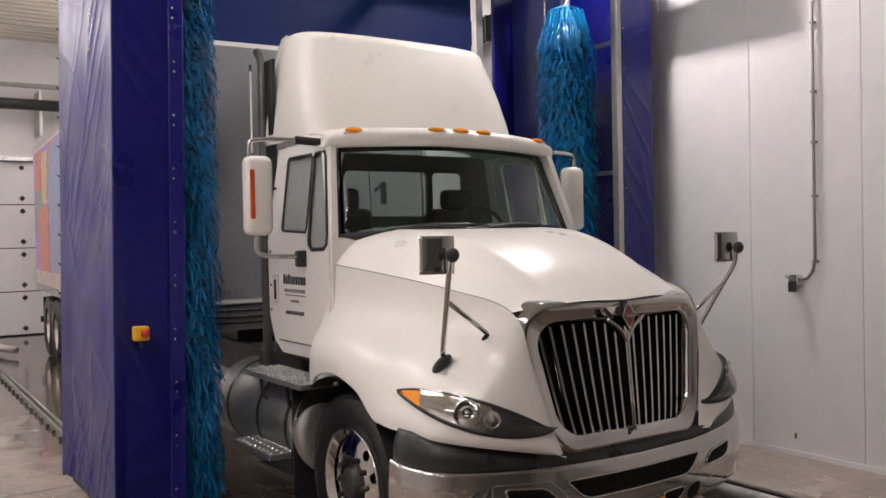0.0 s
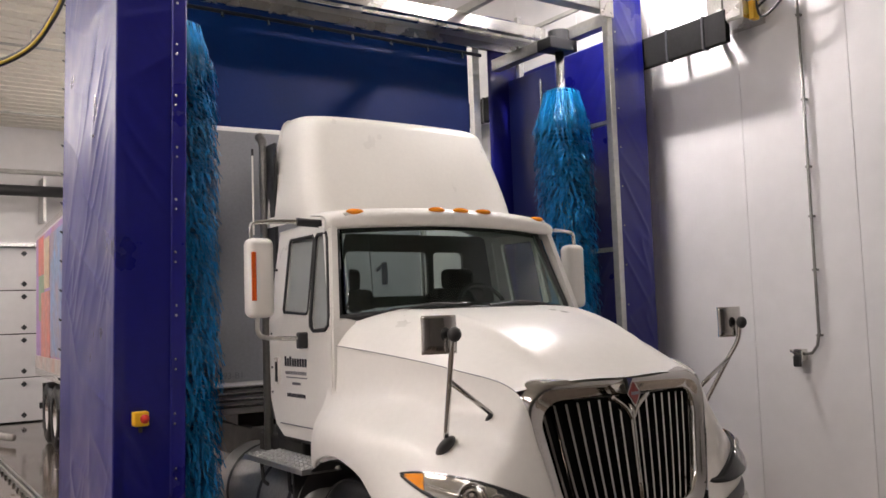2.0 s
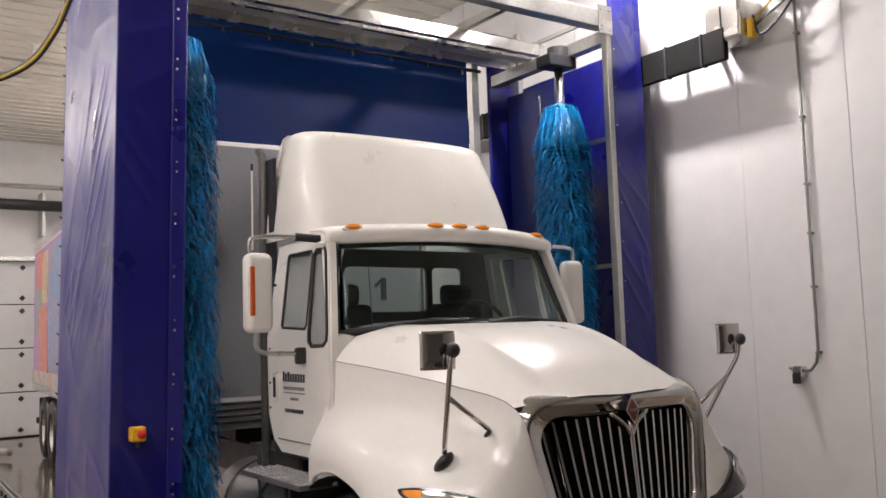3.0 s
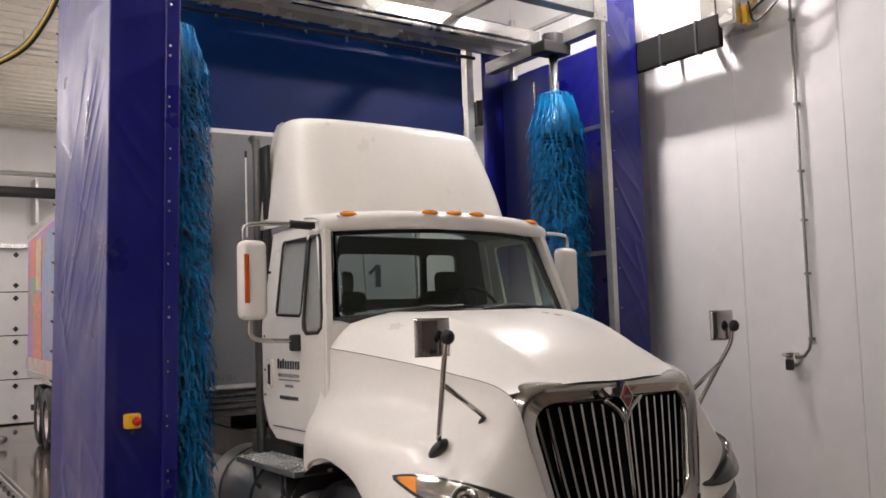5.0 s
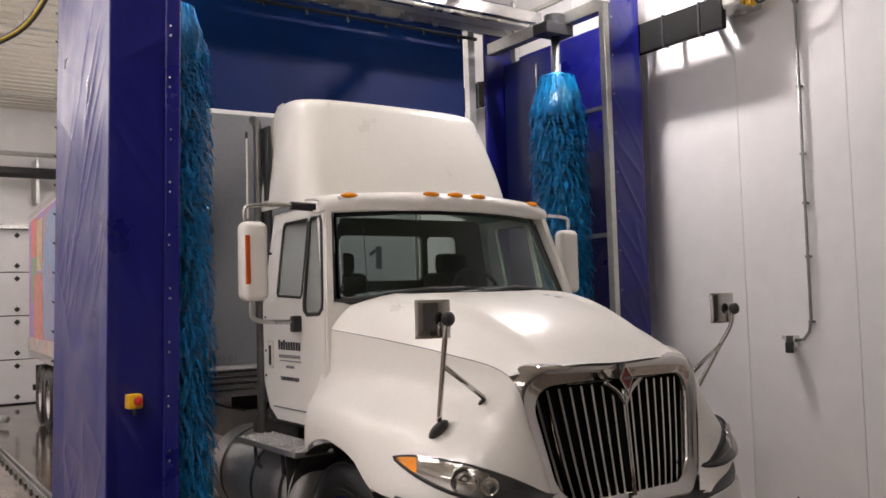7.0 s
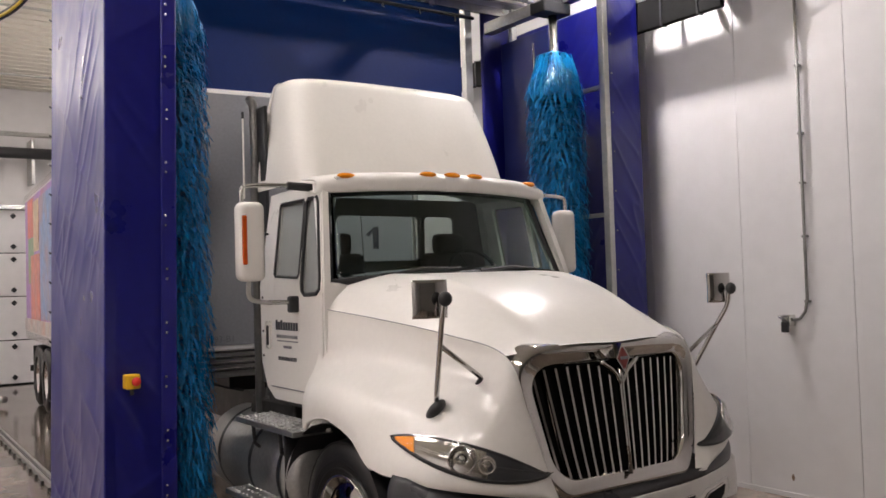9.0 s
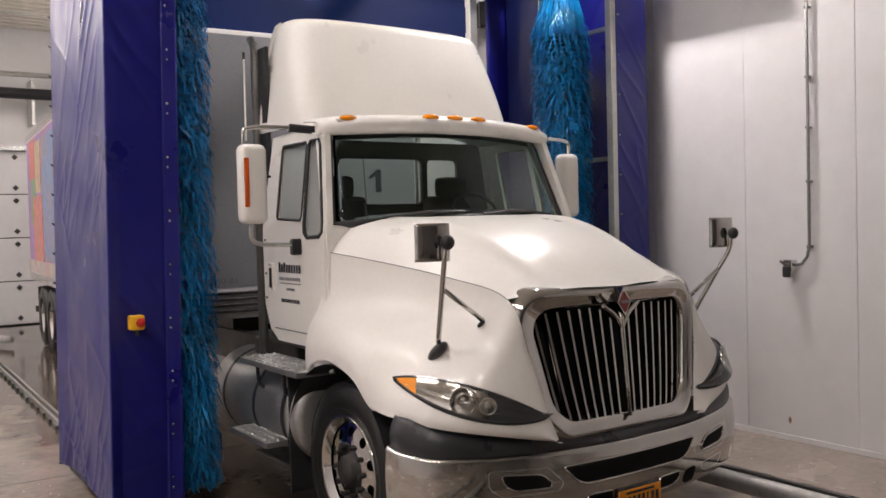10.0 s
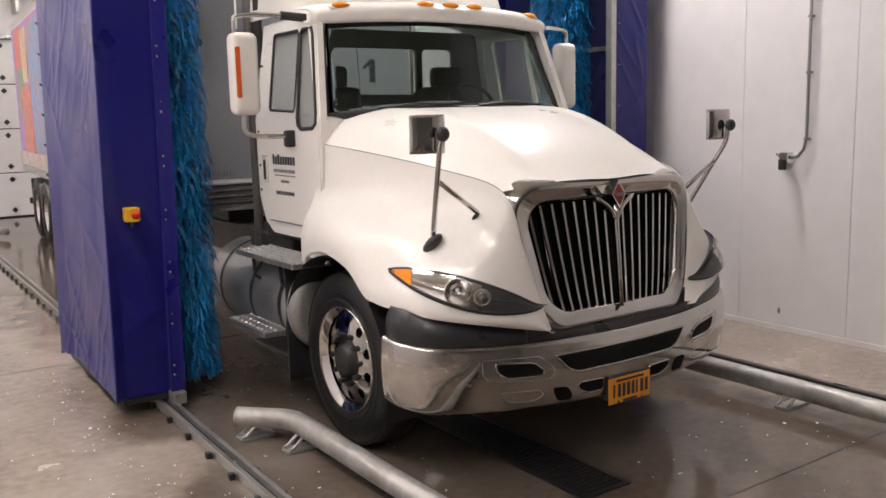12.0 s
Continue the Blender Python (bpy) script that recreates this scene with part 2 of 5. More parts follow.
def holed(outer, holes, place, thick):
    """A plate with openings through it: loops of (a, b) laid out by place(a, b)."""
    bm = bmesh.new()
    edges = []
    for loop in (outer, *holes):
        vs = [bm.verts.new((a, b, 0)) for a, b in loop]
        edges += [bm.edges.new((vs[i], vs[(i + 1) % len(vs)])) for i in range(len(vs))]
    bmesh.ops.triangle_fill(bm, use_beauty=True, edges=edges)
    faces = bm.faces[:]
    ext = bmesh.ops.extrude_face_region(bm, geom=faces)
    top = {v for v in ext["geom"] if isinstance(v, bmesh.types.BMVert)}
    for v in bm.verts:
        v.co = place(v.co.x, v.co.y, thick if v in top else 0.0)
    bmesh.ops.recalc_face_normals(bm, faces=bm.faces[:])
    return bm


def rounded(a0, a1, b0, b1, r, n=5):
    pts = []
    for ca, cb, s in ((a1 - r, b1 - r, 0), (a0 + r, b1 - r, 1), (a0 + r, b0 + r, 2), (a1 - r, b0 + r, 3)):
        for k in range(n + 1):
            t = (s + k / n) * math.pi / 2
            pts.append((ca + r * math.cos(t), cb + r * math.sin(t)))
    return pts


def lerp(a, b, t):
    return a + (b - a) * t


def curve_at(pts, t):
    """A smooth line through pts, at t from 0 to 1."""
    return spline_point(tuple(tuple(p) for p in pts), t)


def spline_point(pts, t):
    p = [Vector(q) for q in pts]
    s = min(max(t, 0), 1) * (len(p) - 1)
    i = min(int(s), len(p) - 2)
    u = s - i
    a = p[i - 1] if i else 2 * p[0] - p[1]
    b, c = p[i], p[i + 1]
    d = p[i + 2] if i + 2 < len(p) else 2 * p[-1] - p[-2]
    return 0.5 * (2 * b + (c - a) * u + (2 * a - 5 * b + 4 * c - d) * u * u + (3 * b - a - 3 * c + d) * u ** 3)


# ---------------------------------------------------------------- the hall
WX, WL, YF, YB, CZ = 3.124, -6.2, -14.0, 15.6, 6.0


def setting(name, bm, material, label, category):
    return tagged(part(name, bm, material), label, category, kind="structure")


floor = setting("floor", slab(WL - 0.2, WX + 0.2, YF - 0.2, YB + 0.2, -0.2, 0.0), CONCRETE, "wet grey sealed concrete floor of the wash bay", "floor")
wall_east = setting("wall_east", slab(WX + 0.012, WX + 0.2, YF, YB, 0, CZ), WALL, "white insulated panel wall beside the wash lane", "wall")
wall_west = setting("wall_west", slab(WL - 0.2, WL, YF, YB, 0, CZ), WALL, "plain white panel wall", "wall")
# The south wall is out of view; its grey keeps chrome reflections dark.
wall_south = setting("wall_south", slab(WL, WX, YF - 0.2, YF, 0, CZ), GREY_WALL, "unseen plain grey wall closing the bay, kept dark for reflections", "wall")


def back_wall():
    hole = [(-4.2, 0.0), (2.2, 0.0), (2.2, 3.56), (-4.2, 3.56)]
    outer = [(WL, -0.01), (-4.2, -0.01), (-4.2, 3.56), (2.2, 3.56), (2.2, -0.01), (WX, -0.01), (WX, CZ), (WL, CZ)]
    return holed(outer, [], lambda a, b, d: Vector((a, YB + d, b)), 0.2)


wall_north = setting("wall_north", back_wall(), WALL, "white end wall round a sectional door", "wall")


def ceiling():
    bm = bmesh.new()
    box(bm, WL, WX + 0.012, YF, YB, CZ, CZ + 0.15)
    for k in range(98):
        y = YF + 0.1 + k * 0.3
        box(bm, WL, WX, y, y + 0.05, CZ - 0.022, CZ - 0.001)
    return bm


setting("ceiling", ceiling(), CEIL, "ribbed white steel ceiling liner", "ceiling")

# wall panels stand side by side with thin open joints
for k in range(30):
    y0 = 0.76 - 1.0 * (k - 14)
    bm = slab(WX, WX + 0.014, y0 - 0.998, y0 - 0.002, 0.035, CZ, 0.0015, 1)
    p = part("panel", bm, WALL, wall_east)
trim = setting("baseboard", slab(WX - 0.012, WX + 0.01, YF, YB, 0.0, 0.04), WALL, "white base trim along the panel wall", "baseboard")


def garage_door():
    ob = thing("door_1", (-1.0, YB, 0), "closed white sectional overhead door with grey joints", "door", kind="structure")
    for k in range(4):
        z0, z1 = 0.03 + k * 0.88, 0.03 + k * 0.88 + 0.86
        part("panel", slab(-3.2, 3.2, 0.02, 0.07, z0, z1, 0.008), WALL, ob)
        part("joint_strip", slab(-3.2, 3.2, 0.045, 0.06, z1 - 0.01, z1 + 0.03), BLACK, ob, "dark rubber joint")
        for j in range(9):
            bm = bmesh.new()
            for zz in (0.12, 0.74):
                bmesh.ops.create_cube(bm, size=1, matrix=Matrix.LocRotScale((-3.0 + j * 0.75, 0.012, z0 + zz), Euler((0, radians(45), 0)), (0.085, 0.02, 0.085)))
            part("hinge_plate", bm, GREY_PLASTIC, ob, "small dark diamond plate")
    part("track", slab(-3.3, 3.3, -0.12, -0.02, 3.54, 3.62), STEEL, ob, "steel head rail")
    return ob


garage_door()


def spring_tube():
    ob = thing("door_operator", (-0.9, YB - 0.55, 4.62), "black torsion tube on steel brackets above the overhead door", "door operator")
    part("tube", tube([(-2.6, 0, 0), (2.6, 0, 0)], 0.11, 14), BLACK, ob, smooth=True)
    for x in (-1.7, 0.95, 2.3):
        part("bracket", slab(x - 0.03, x + 0.03, 0.05, 0.55, -0.6, 0.3, 0.004), GALV, ob)
    part("header_rail", tube([(-4, -0.1, 0.36), (3.5, -0.1, 0.36)], 0.05, 8), GALV, ob)
    return ob


spring_tube()


def unseen_ceiling_lamp(x, y, length=2.4, w=0.3, face=LAMP, drop=0.03):
    ob = thing("unseen_ceiling_light", (x, y, CZ - drop), "unseen white linear ceiling light, added to light the hall", "ceiling light", "lights of the hall")
    part("housing", slab(-w / 2, w / 2, -length / 2, length / 2, -0.03, -0.005, 0.005), CEIL, ob)
    part("diffuser", slab(-w / 2 + 0.03, w / 2 - 0.03, -length / 2 + 0.04, length / 2 - 0.04, -0.06, -0.032, 0.006), face, ob, "glowing white diffuser")
    return ob


# Fixtures out of view, added and spaced to give the hall its brightness.
for x, y in ((-4.6, -2.0), (-4.6, 1.5), (-4.6, 4.8), (-4.6, 8.0), (-4.6, 11.2), (-4.4, 14.0), (0.6, 7.5), (0.6, 11.5), (-4.6, -5.2)):
    unseen_ceiling_lamp(x, y)
# Two small strong lamps, out of view, placed from the wall and floor shadows.
for x, y, length in ((2.15, 1.40, 0.34), (-1.5, 1.42, 0.17)):
    wash_light = unseen_ceiling_lamp(x, y, length, 0.2, LAMP_HIGH, 0.62)
    for e in (-0.3, 0.3):
        part("hanger", tube([(0, e * length, -0.006), (0, e * length, 0.62)], 0.006, 6), GALV, wash_light)


def roof_pipe(z, y):
    ob = thing("ceiling_pipe", (0, y, z), "thin grey pipe hung under the ceiling", "pipe", "ceiling pipes")
    part("pipe", tube([(WL + 0.2, 0, 0), (WX - 0.3, 0, 0)], 0.02, 8), GALV, ob)
    for x in (-4, -1.2, 0.1, 2):
        part("hanger", tube([(x, 0, 0), (x, 0, CZ - z)], 0.008, 6), GALV, ob)
    return ob


roof_pipe(5.6, 12.5)
roof_pipe(5.75, 9.0)


# ---------------------------------------------------------------- floor fittings
def wheel_rail(x, y0, y1, slope, label):
    ob = thing("guide_rail", (x, 0, 0), label, "rail", "gantry rails")
    sh = lambda y: slope * y
    a, b = (sh(y0), y0), (sh(y1), y1)
    turn = Matrix.Translation((a[0], y0, 0)) @ Matrix.Rotation(-math.atan(slope), 4, "Z")
    ln = math.hypot(b[0] - a[0], y1 - y0)
    for dx in (-0.032, 0.032):
        part("rail_bar", slab(dx - 0.014, dx + 0.014, 0, ln, 0.0, 0.062, 0.003, m=turn), GALV, ob)
    part("rail_bed", slab(-0.02, 0.02, 0, ln, 0.001, 0.03, m=turn), DARK, ob)
    k = 0.12
    while k < ln:
        for c in (-0.066, 0.066):
            part("clamp", slab(c - 0.015, c + 0.015, k, k + 0.04, 0, 0.035, 0.004, m=turn), DARK, ob)
        k += 0.36
    return ob


wheel_rail(-1.69, -6.0, 15.2, 0.022, "galvanised gantry guide rail clamped to the concrete floor")
wheel_rail(1.80, -6.0, 15.2, 0.012, "galvanised gantry guide rail beside the panel wall")
setting("floor_trench", slab(2.02, 2.07, -6, 15, 0.001, 0.02), GRATE, "narrow dark joint strip in the floor", "floor joint")


def wheel_guide(pts, feet, label):
    ob = thing("wheel_guide", (pts[0][0], pts[0][1], 0), label, "guide pipe", "wheel guides")
    o = Vector((pts[0][0], pts[0][1], 0))
    part("pipe", tube([Vector(p) - o for p in pts], 0.062, 16), ZINC, ob, smooth=True)
    for x, y, d in feet:
        part("foot_plate", slab(x - 0.11 - o.x, x + 0.11 - o.x, y - 0.05 - o.y, y + 0.05 - o.y, 0, 0.02, 0.004), GALV, ob)
        for s in (-0.045, 0.045):
            q = Vector((x, y + s * 0.8, 0)) - o
            part("bracket_leg", tube([q + Vector((-0.10, 0, 0.022)), q + Vector((-0.075, 0, 0.03)), q + Vector((-0.02, 0, 0.075)), q + Vector((0.0, 0, 0.115))], 0.009, 8), GALV, ob, smooth=True)
        for s in (-0.03, 0.03):
            part("anchor_bolt", tube([Vector((x - 0.07, y + s, 0.018)) - o, Vector((x - 0.07, y + s, 0.036)) - o], 0.008, 6), STEEL, ob)
    return ob


wheel_guide([(-1.475, 0.842, 0.12), (-1.46, 0.826, 0.12), (-1.277, 0.632, 0.12), (-1.24, 0.548, 0.12), (-1.235, 0.40, 0.12), (-1.235, -5.5, 0.12)],
            [(-1.40, 0.76, 0), (-1.26, 0.42, 0), (-1.235, -2.2, 0), (-1.235, -4.4, 0)], "bent galvanised wheel guide pipe on welded feet")
wheel_guide([(1.49, 3.5, 0.12), (1.49, -5.5, 0.12)], [(1.49, 2.2, 0), (1.49, -0.86, 0), (1.49, -3.6, 0)], "straight galvanised wheel guide pipe on welded feet")
wheel_guide([(-1.4, 15.0, 0.12), (-1.1, 12.3, 0.12), (-0.98, 12.0, 0.12)], [(-1.2, 13.2, 0)], "galvanised wheel guide pipe at the far end of the lane")


def floor_drain():
    ob = thing("floor_drain", (-0.33, -1.06, 0), "black cast-iron trench drain grate in the wet floor", "drain")
    part("frame", holed([(-0.16, 0.0), (0.16, 0.0), (0.16, 4.0), (-0.16, 4.0)], [[(-0.135, 0.03), (0.135, 0.03), (0.135, 3.97), (-0.135, 3.97)]],
                        lambda a, b, d: Vector((a, b, 0.004 + d)), 0.01), GRATE, ob)
    part("sump", slab(-0.14, 0.14, 0.01, 3.99, 0.001, 0.005), DARK, ob)
    for k in range(32):
        bm = bmesh.new()
        y = 0.05 + k * 0.035
        for x0, x1 in ((-0.13, -0.01), (0.01, 0.13)):
            box(bm, x0, x1, y, y + 0.018, 0.005, 0.012)
        part("bar", bm, GRATE, ob)
    bm = bmesh.new()
    for k in range(32, 112):
        box(bm, -0.13, 0.13, 0.05 + k * 0.035, 0.068 + k * 0.035, 0.005, 0.012)
    tagged(part("far_grating", bm, GRATE, ob), kind="stuff")
    return ob


floor_drain()


def wall_scuff():
    ob = thing("wall_scuff", (WX - 0.002, 0.356, 0.15), "small brown scuff mark on the white panel wall", "scuff mark")
    bm = bmesh.new()
    pts = [(0, 0.012 * math.cos(a) * (1 + 0.4 * math.sin(3 * a)), 0.03 * math.sin(a) * (1 + 0.5 * math.sin(a))) for a in (2 * math.pi * k / 16 for k in range(16))]
    bm.faces.new([bm.verts.new(p) for p in pts])
    part("mark", bm, mat("scuff", (0.20, 0.13, 0.08), 0.7, vary=0.4, grain=120), ob)
    return ob


wall_scuff()


def foam_flecks():
    rnd = random.Random(21)
    bm = bmesh.new()
    spots = []
    for k in range(230):
        c = rnd.choice(((-2.0, 1.0, 0.35, 0.8), (-1.9, -0.2, 0.25, 0.9), (-1.1, 0.0, 0.35, 0.7), (2.35, -0.3, 0.2, 0.8), (1.0, -1.0, 0.5, 0.4), (-2.15, 2.0, 0.1, 0.7)))
        spots.append((rnd.gauss(c[0], c[2]), rnd.gauss(c[1], c[3])))
    for x, y in spots:
        r = rnd.uniform(0.002, 0.0055) * (2.0 if rnd.random() < 0.06 else 1)
        bmesh.ops.create_cone(bm, cap_ends=True, segments=7, radius1=r, radius2=r * 0.5, depth=0.003,
                              matrix=Matrix.Translation((x, y, 0.0018)) @ Matrix.Rotation(rnd.uniform(0, 3), 4, "Z") @ Matrix.Diagonal((1, rnd.uniform(0.6, 2.2), 1, 1)))
    return tagged(part("soap_foam", bm, FOAM), "white flecks of soap foam on the wet floor", "foam", kind="stuff")


foam_flecks()
for y in (-1.45, 3.2):
    setting("floor_joint", slab(WL, WX, y, y + 0.008, 0.0005, 0.0015), DARK, "sawn joint in the concrete", "floor joint")


# ---------------------------------------------------------------- wall fittings
def conduit():
    ob = thing("conduit", (WX - 0.035, 0.14, 1.5), "grey electrical conduit clipped to the panel wall, with an outlet box", "conduit")
    part("pipe", tube([(0, 0, 3.4), (0, 0, 0.12), (0, 0.02, 0.02), (0, 0.07, -0.04), (0, 0.13, -0.05)], 0.012, 10), DULL_PIPE, ob, smooth=True)
    for z in (0.1, 0.62, 1.05, 1.45, 2.0, 2.7, 3.2):
        part("clip", slab(-0.016, 0.035, -0.017, 0.017, z - 0.01, z + 0.01, 0.003), DULL_PIPE, ob)
    box_ = part("outlet_box", slab(-0.045, 0.035, 0.13, 0.21, -0.1, -0.01, 0.008), STEEL, ob)
    part("cover", slab(-0.075, -0.045, 0.135, 0.2, -0.15, -0.06, 0.01), BLACK, box_, "black hinged cover")
    part("gland", tube([(-0.02, 0.215, -0.04), (-0.02, 0.25, -0.02)], 0.012, 8), STEEL, box_)
    return ob


conduit()


def cable_rail():
    ob = thing("cable_track", (2.9, 0, 4.22), "black festoon cable track on the wall behind the gantry", "cable track")
    part("channel", slab(-0.11, -0.05, 0.62, 14.0, -0.15, 0.13, 0.01), PITCH, ob)
    for y in (0.85, 1.25, 1.6, 2.4, 4.0, 6.0):
        part("strap", slab(-0.118, -0.044, y, y + 0.02, -0.157, 0.137), GREY_PLASTIC, ob)
        part("wall_bracket", slab(-0.05, 0.224, y + 0.03, y + 0.07, -0.05, 0.0), GALV, ob)
    return ob


cable_rail()


def junction_box():
    ob = thing("junction_box", (2.93, 0.62, 4.36), "stainless junction box with cable glands on the wall", "junction box")
    part("housing", slab(-0.12, 0.19, -0.16, 0.2, -0.13, 0.2, 0.008), STEEL, ob)
    part("door", slab(-0.132, -0.12, -0.14, 0.02, -0.11, 0.18, 0.004), STEEL, ob)
    part("door", slab(-0.132, -0.12, 0.035, 0.185, -0.11, 0.18, 0.004), STEEL, ob)
    part("terminal_block", slab(-0.05, 0.03, -0.215, -0.165, -0.14, 0.02, 0.008), YELLOW, ob, "yellow terminal block")
    part("motor", tube([(0.0, -0.12, 0.29), (0.0, -0.62, 0.33)], 0.05, 12), BLACK, ob, "black cylinder")
    for i, (a, b, c) in enumerate(((0.0, -0.55, 0.12), (0.05, -0.75, 0.3), (-0.02, -0.5, -0.02))):
        part("cable", tube([(0, -0.2, -0.05 + 0.05 * i), (a, b * 0.55, c - 0.12), (a, b, c), (0.1, b - 0.2, c + 0.35)], 0.011, 8, 14), (BLACK, HOSE, BLACK)[i], ob)
    part("tie", slab(-0.03, 0.03, -0.62, -0.54, 0.1, 0.14, 0.01), YELLOW, ob, "yellow cable tie")
    return ob


junction_box()
# ---------------------------------------------------------------- the wash gantry
GF = 1.55
GTOP = 5.05


def cloth(fn, nu, nv, amp, seed, thick=0.004):
    """A hung sheet with soft sags and creases along its normal; fn gives place and normal."""
    def at(u, v):
        p, n = fn(u, v)
        h = (p.x + p.y) * 1.0
        d1, d2 = h * 0.82 + p.z * 0.57, h * -0.57 + p.z * 0.82
        w = noise.noise(Vector((h * 0.8 + seed, p.z * 0.5, 0.3))) * 0.7
        # pulled creases: narrow ridges that slant, and short folds across
        gate = max(0.0, noise.noise(Vector((h * 1.1 + seed, p.z * 0.9, 3.3))) + 0.25)
        w += (1 - abs(noise.noise(Vector((d1 * 6.5 + seed, d2 * 0.9, 1.7))))) ** 9 * 0.42 * gate
        w += (1 - abs(noise.noise(Vector((h * 0.7 + seed, p.z * 1.9 - h * 0.9, 5.1))))) ** 16 * 0.22
        w += noise.noise(Vector((d1 * 5 + seed, d2 * 1.6, 7.7))) * 0.06
        edge = min(1, 6 * u, 6 * (1 - u))
        low = 0.8 + 1.5 * math.exp(-p.z * 1.1) if amp > 0.03 else 1.0
        return p + n * (w - 0.25) * amp * edge * low
    return grid(nu, nv, at, thick)


def side_tower(x_out, x_in, y0, y1, name, label, outer_side, side_top=GTOP):
    ob = thing(name, (0, 0, 0), label, "wash tower", "gantry towers")
    zb = 0.09
    part("front_curtain", cloth(lambda u, v: (Vector((lerp(x_out, x_in, u), y0, lerp(zb, GTOP, v))), Vector((0, -1, 0))), 44, 260, 0.034, 3.0 + x_in), VINYL, ob, "dark blue vinyl sheet", smooth=True)
    part("side_curtain", cloth(lambda u, v: (Vector((x_out, lerp(y0 + 0.006, y1, u), lerp(zb + 0.02 * u, side_top, v))), Vector((outer_side, 0, 0))), 110, 300, 0.036, 9.0 + x_in), VINYL, ob, "glossy creased blue vinyl sheet", smooth=True)
    part("back_curtain", cloth(lambda u, v: (Vector((lerp(x_out, x_in, u), y1, lerp(zb, GTOP, v))), Vector((0, 1, 0))), 10, 40, 0.02, 5.0), VINYL, ob, smooth=True)
    for y in (y0 + 0.15, y1 - 0.12):
        for x in ((x_out + 0.14 * -outer_side, x_in + 0.05 * outer_side) if outer_side < 0 else (x_out - 0.06,)):
            part("post", slab(x - 0.03, x + 0.03, y - 0.03, y + 0.03, 0.08, GTOP, 0.004), GALV, ob)
    for z in (1.2, 2.4, 3.6, 4.8):
        part("crossbar", slab(x_out - 0.14 * outer_side - 0.015, x_out - 0.14 * outer_side + 0.015, y0 + 0.15, y1 - 0.12, z, z + 0.04), GALV, ob)
    part("base_frame", slab(min(x_out, x_in) + 0.06, max(x_out, x_in) - 0.06, y0 + 0.05, y1 - 0.05, 0.05, 0.12, 0.006), DARK, ob)
    return ob


left = side_tower(-1.985, -1.57, GF, 3.1, "wash_tower", "blue vinyl covered tower of a drive-through truck wash", -1)
# hem with its rows of rivets
part("hem", cloth(lambda u, v: (Vector((lerp(-1.645, -1.548, u), GF - 0.008, lerp(0.085, GTOP, v))), Vector((0, -1, 0))), 8, 90, 0.012, 4.4), VINYL_HEM, left, "lighter blue hem strip", smooth=True)
for k in range(15):
    for dz in (0.0, 0.062):
        z = 0.22 + k * 0.335 + dz
        b = bmesh.new()
        bmesh.ops.create_uvsphere(b, u_segments=8, v_segments=5, radius=0.009, matrix=Matrix.Translation((-1.622 + 0.004 * (k % 3), GF - 0.024, z)))
        part("rivet", b, STEEL, left, "bright rivet")
for k in range(22):
    z = 0.35 + k * 0.22
    part("eyelet_tie", tube([(-1.99, 3.085, z), (-1.998, 3.10, z + 0.012), (-1.985, 3.112, z + 0.008)], 0.006, 6), BLACK, left)
left.rotation_euler = (0, radians(0.9), 0)
foot = part("wheel_plate", slab(-1.645, -1.56, GF - 0.06, GF + 0.1, 0.03, 0.105, 0.006), GALV, left, "galvanised wheel carrier on the rail")
part("bolt", tube([(-1.62, GF - 0.068, 0.08), (-1.62, GF - 0.058, 0.08)], 0.012, 6), STEEL, foot)


def stop_button():
    ob = thing("emergency_stop", (-1.815, GF - 0.03, 1.30), "yellow emergency stop box with red button on blue vinyl", "stop button")
    part("box", slab(-0.045, 0.045, -0.045, 0.03, -0.042, 0.046, 0.010), YELLOW, ob)
    b = lathe([(0, 0.0), (0, 0.025), (-0.010, 0.028), (-0.02, 0.025), (-0.024, 0.0)], 20, "y", (0.012, -0.055, 0.004))
    part("button", b, RED, ob, "red mushroom button", smooth=True)
    part("collar", lathe([(0, 0.0), (0, 0.022), (-0.012, 0.022)], 16, "y", (0.012, -0.045, 0.004)), BLACK, ob)
    part("gland", tube([(0.0, -0.01, -0.042), (0.0, -0.01, -0.08)], 0.012, 8), BLACK, ob)
    return ob


stop_button()

RP = 2.30
right = side_tower(RP + 0.47, RP + 0.06, GF - 0.02, 3.35, "wash_tower", "blue vinyl covered tower of a truck wash beside the panel wall", 1, 4.45)
part("edge_post", slab(RP, RP + 0.06, GF - 0.05, GF + 0.02, 0.08, 4.62, 0.006), GALV, right, "galvanised edge post")
for k in range(12):
    b = bmesh.new()
    bmesh.ops.create_uvsphere(b, u_segments=8, v_segments=5, radius=0.008, matrix=Matrix.Translation((RP + 0.10, GF - 0.04, 0.5 + k * 0.35)))
    part("rivet", b, STEEL, right, "bright rivet")
part("inner_panel", slab(2.60, 2.62, 2.55, 3.3, 0.1, 4.35, 0.006), PANEL_BLUE, right, "wet dark blue splash panel")
part("rear_post", slab(2.17, 2.26, 3.36, 3.44, 0.05, 5.0, 0.006), GALV, right)
for x, z in ((2.36, 4.15), (2.42, 3.9)):
    part("spray_pipe", tube([(x, 2.5, 0.2), (x, 2.5, z)], 0.013, 8), STEEL, right, "thin steel spray pipe")


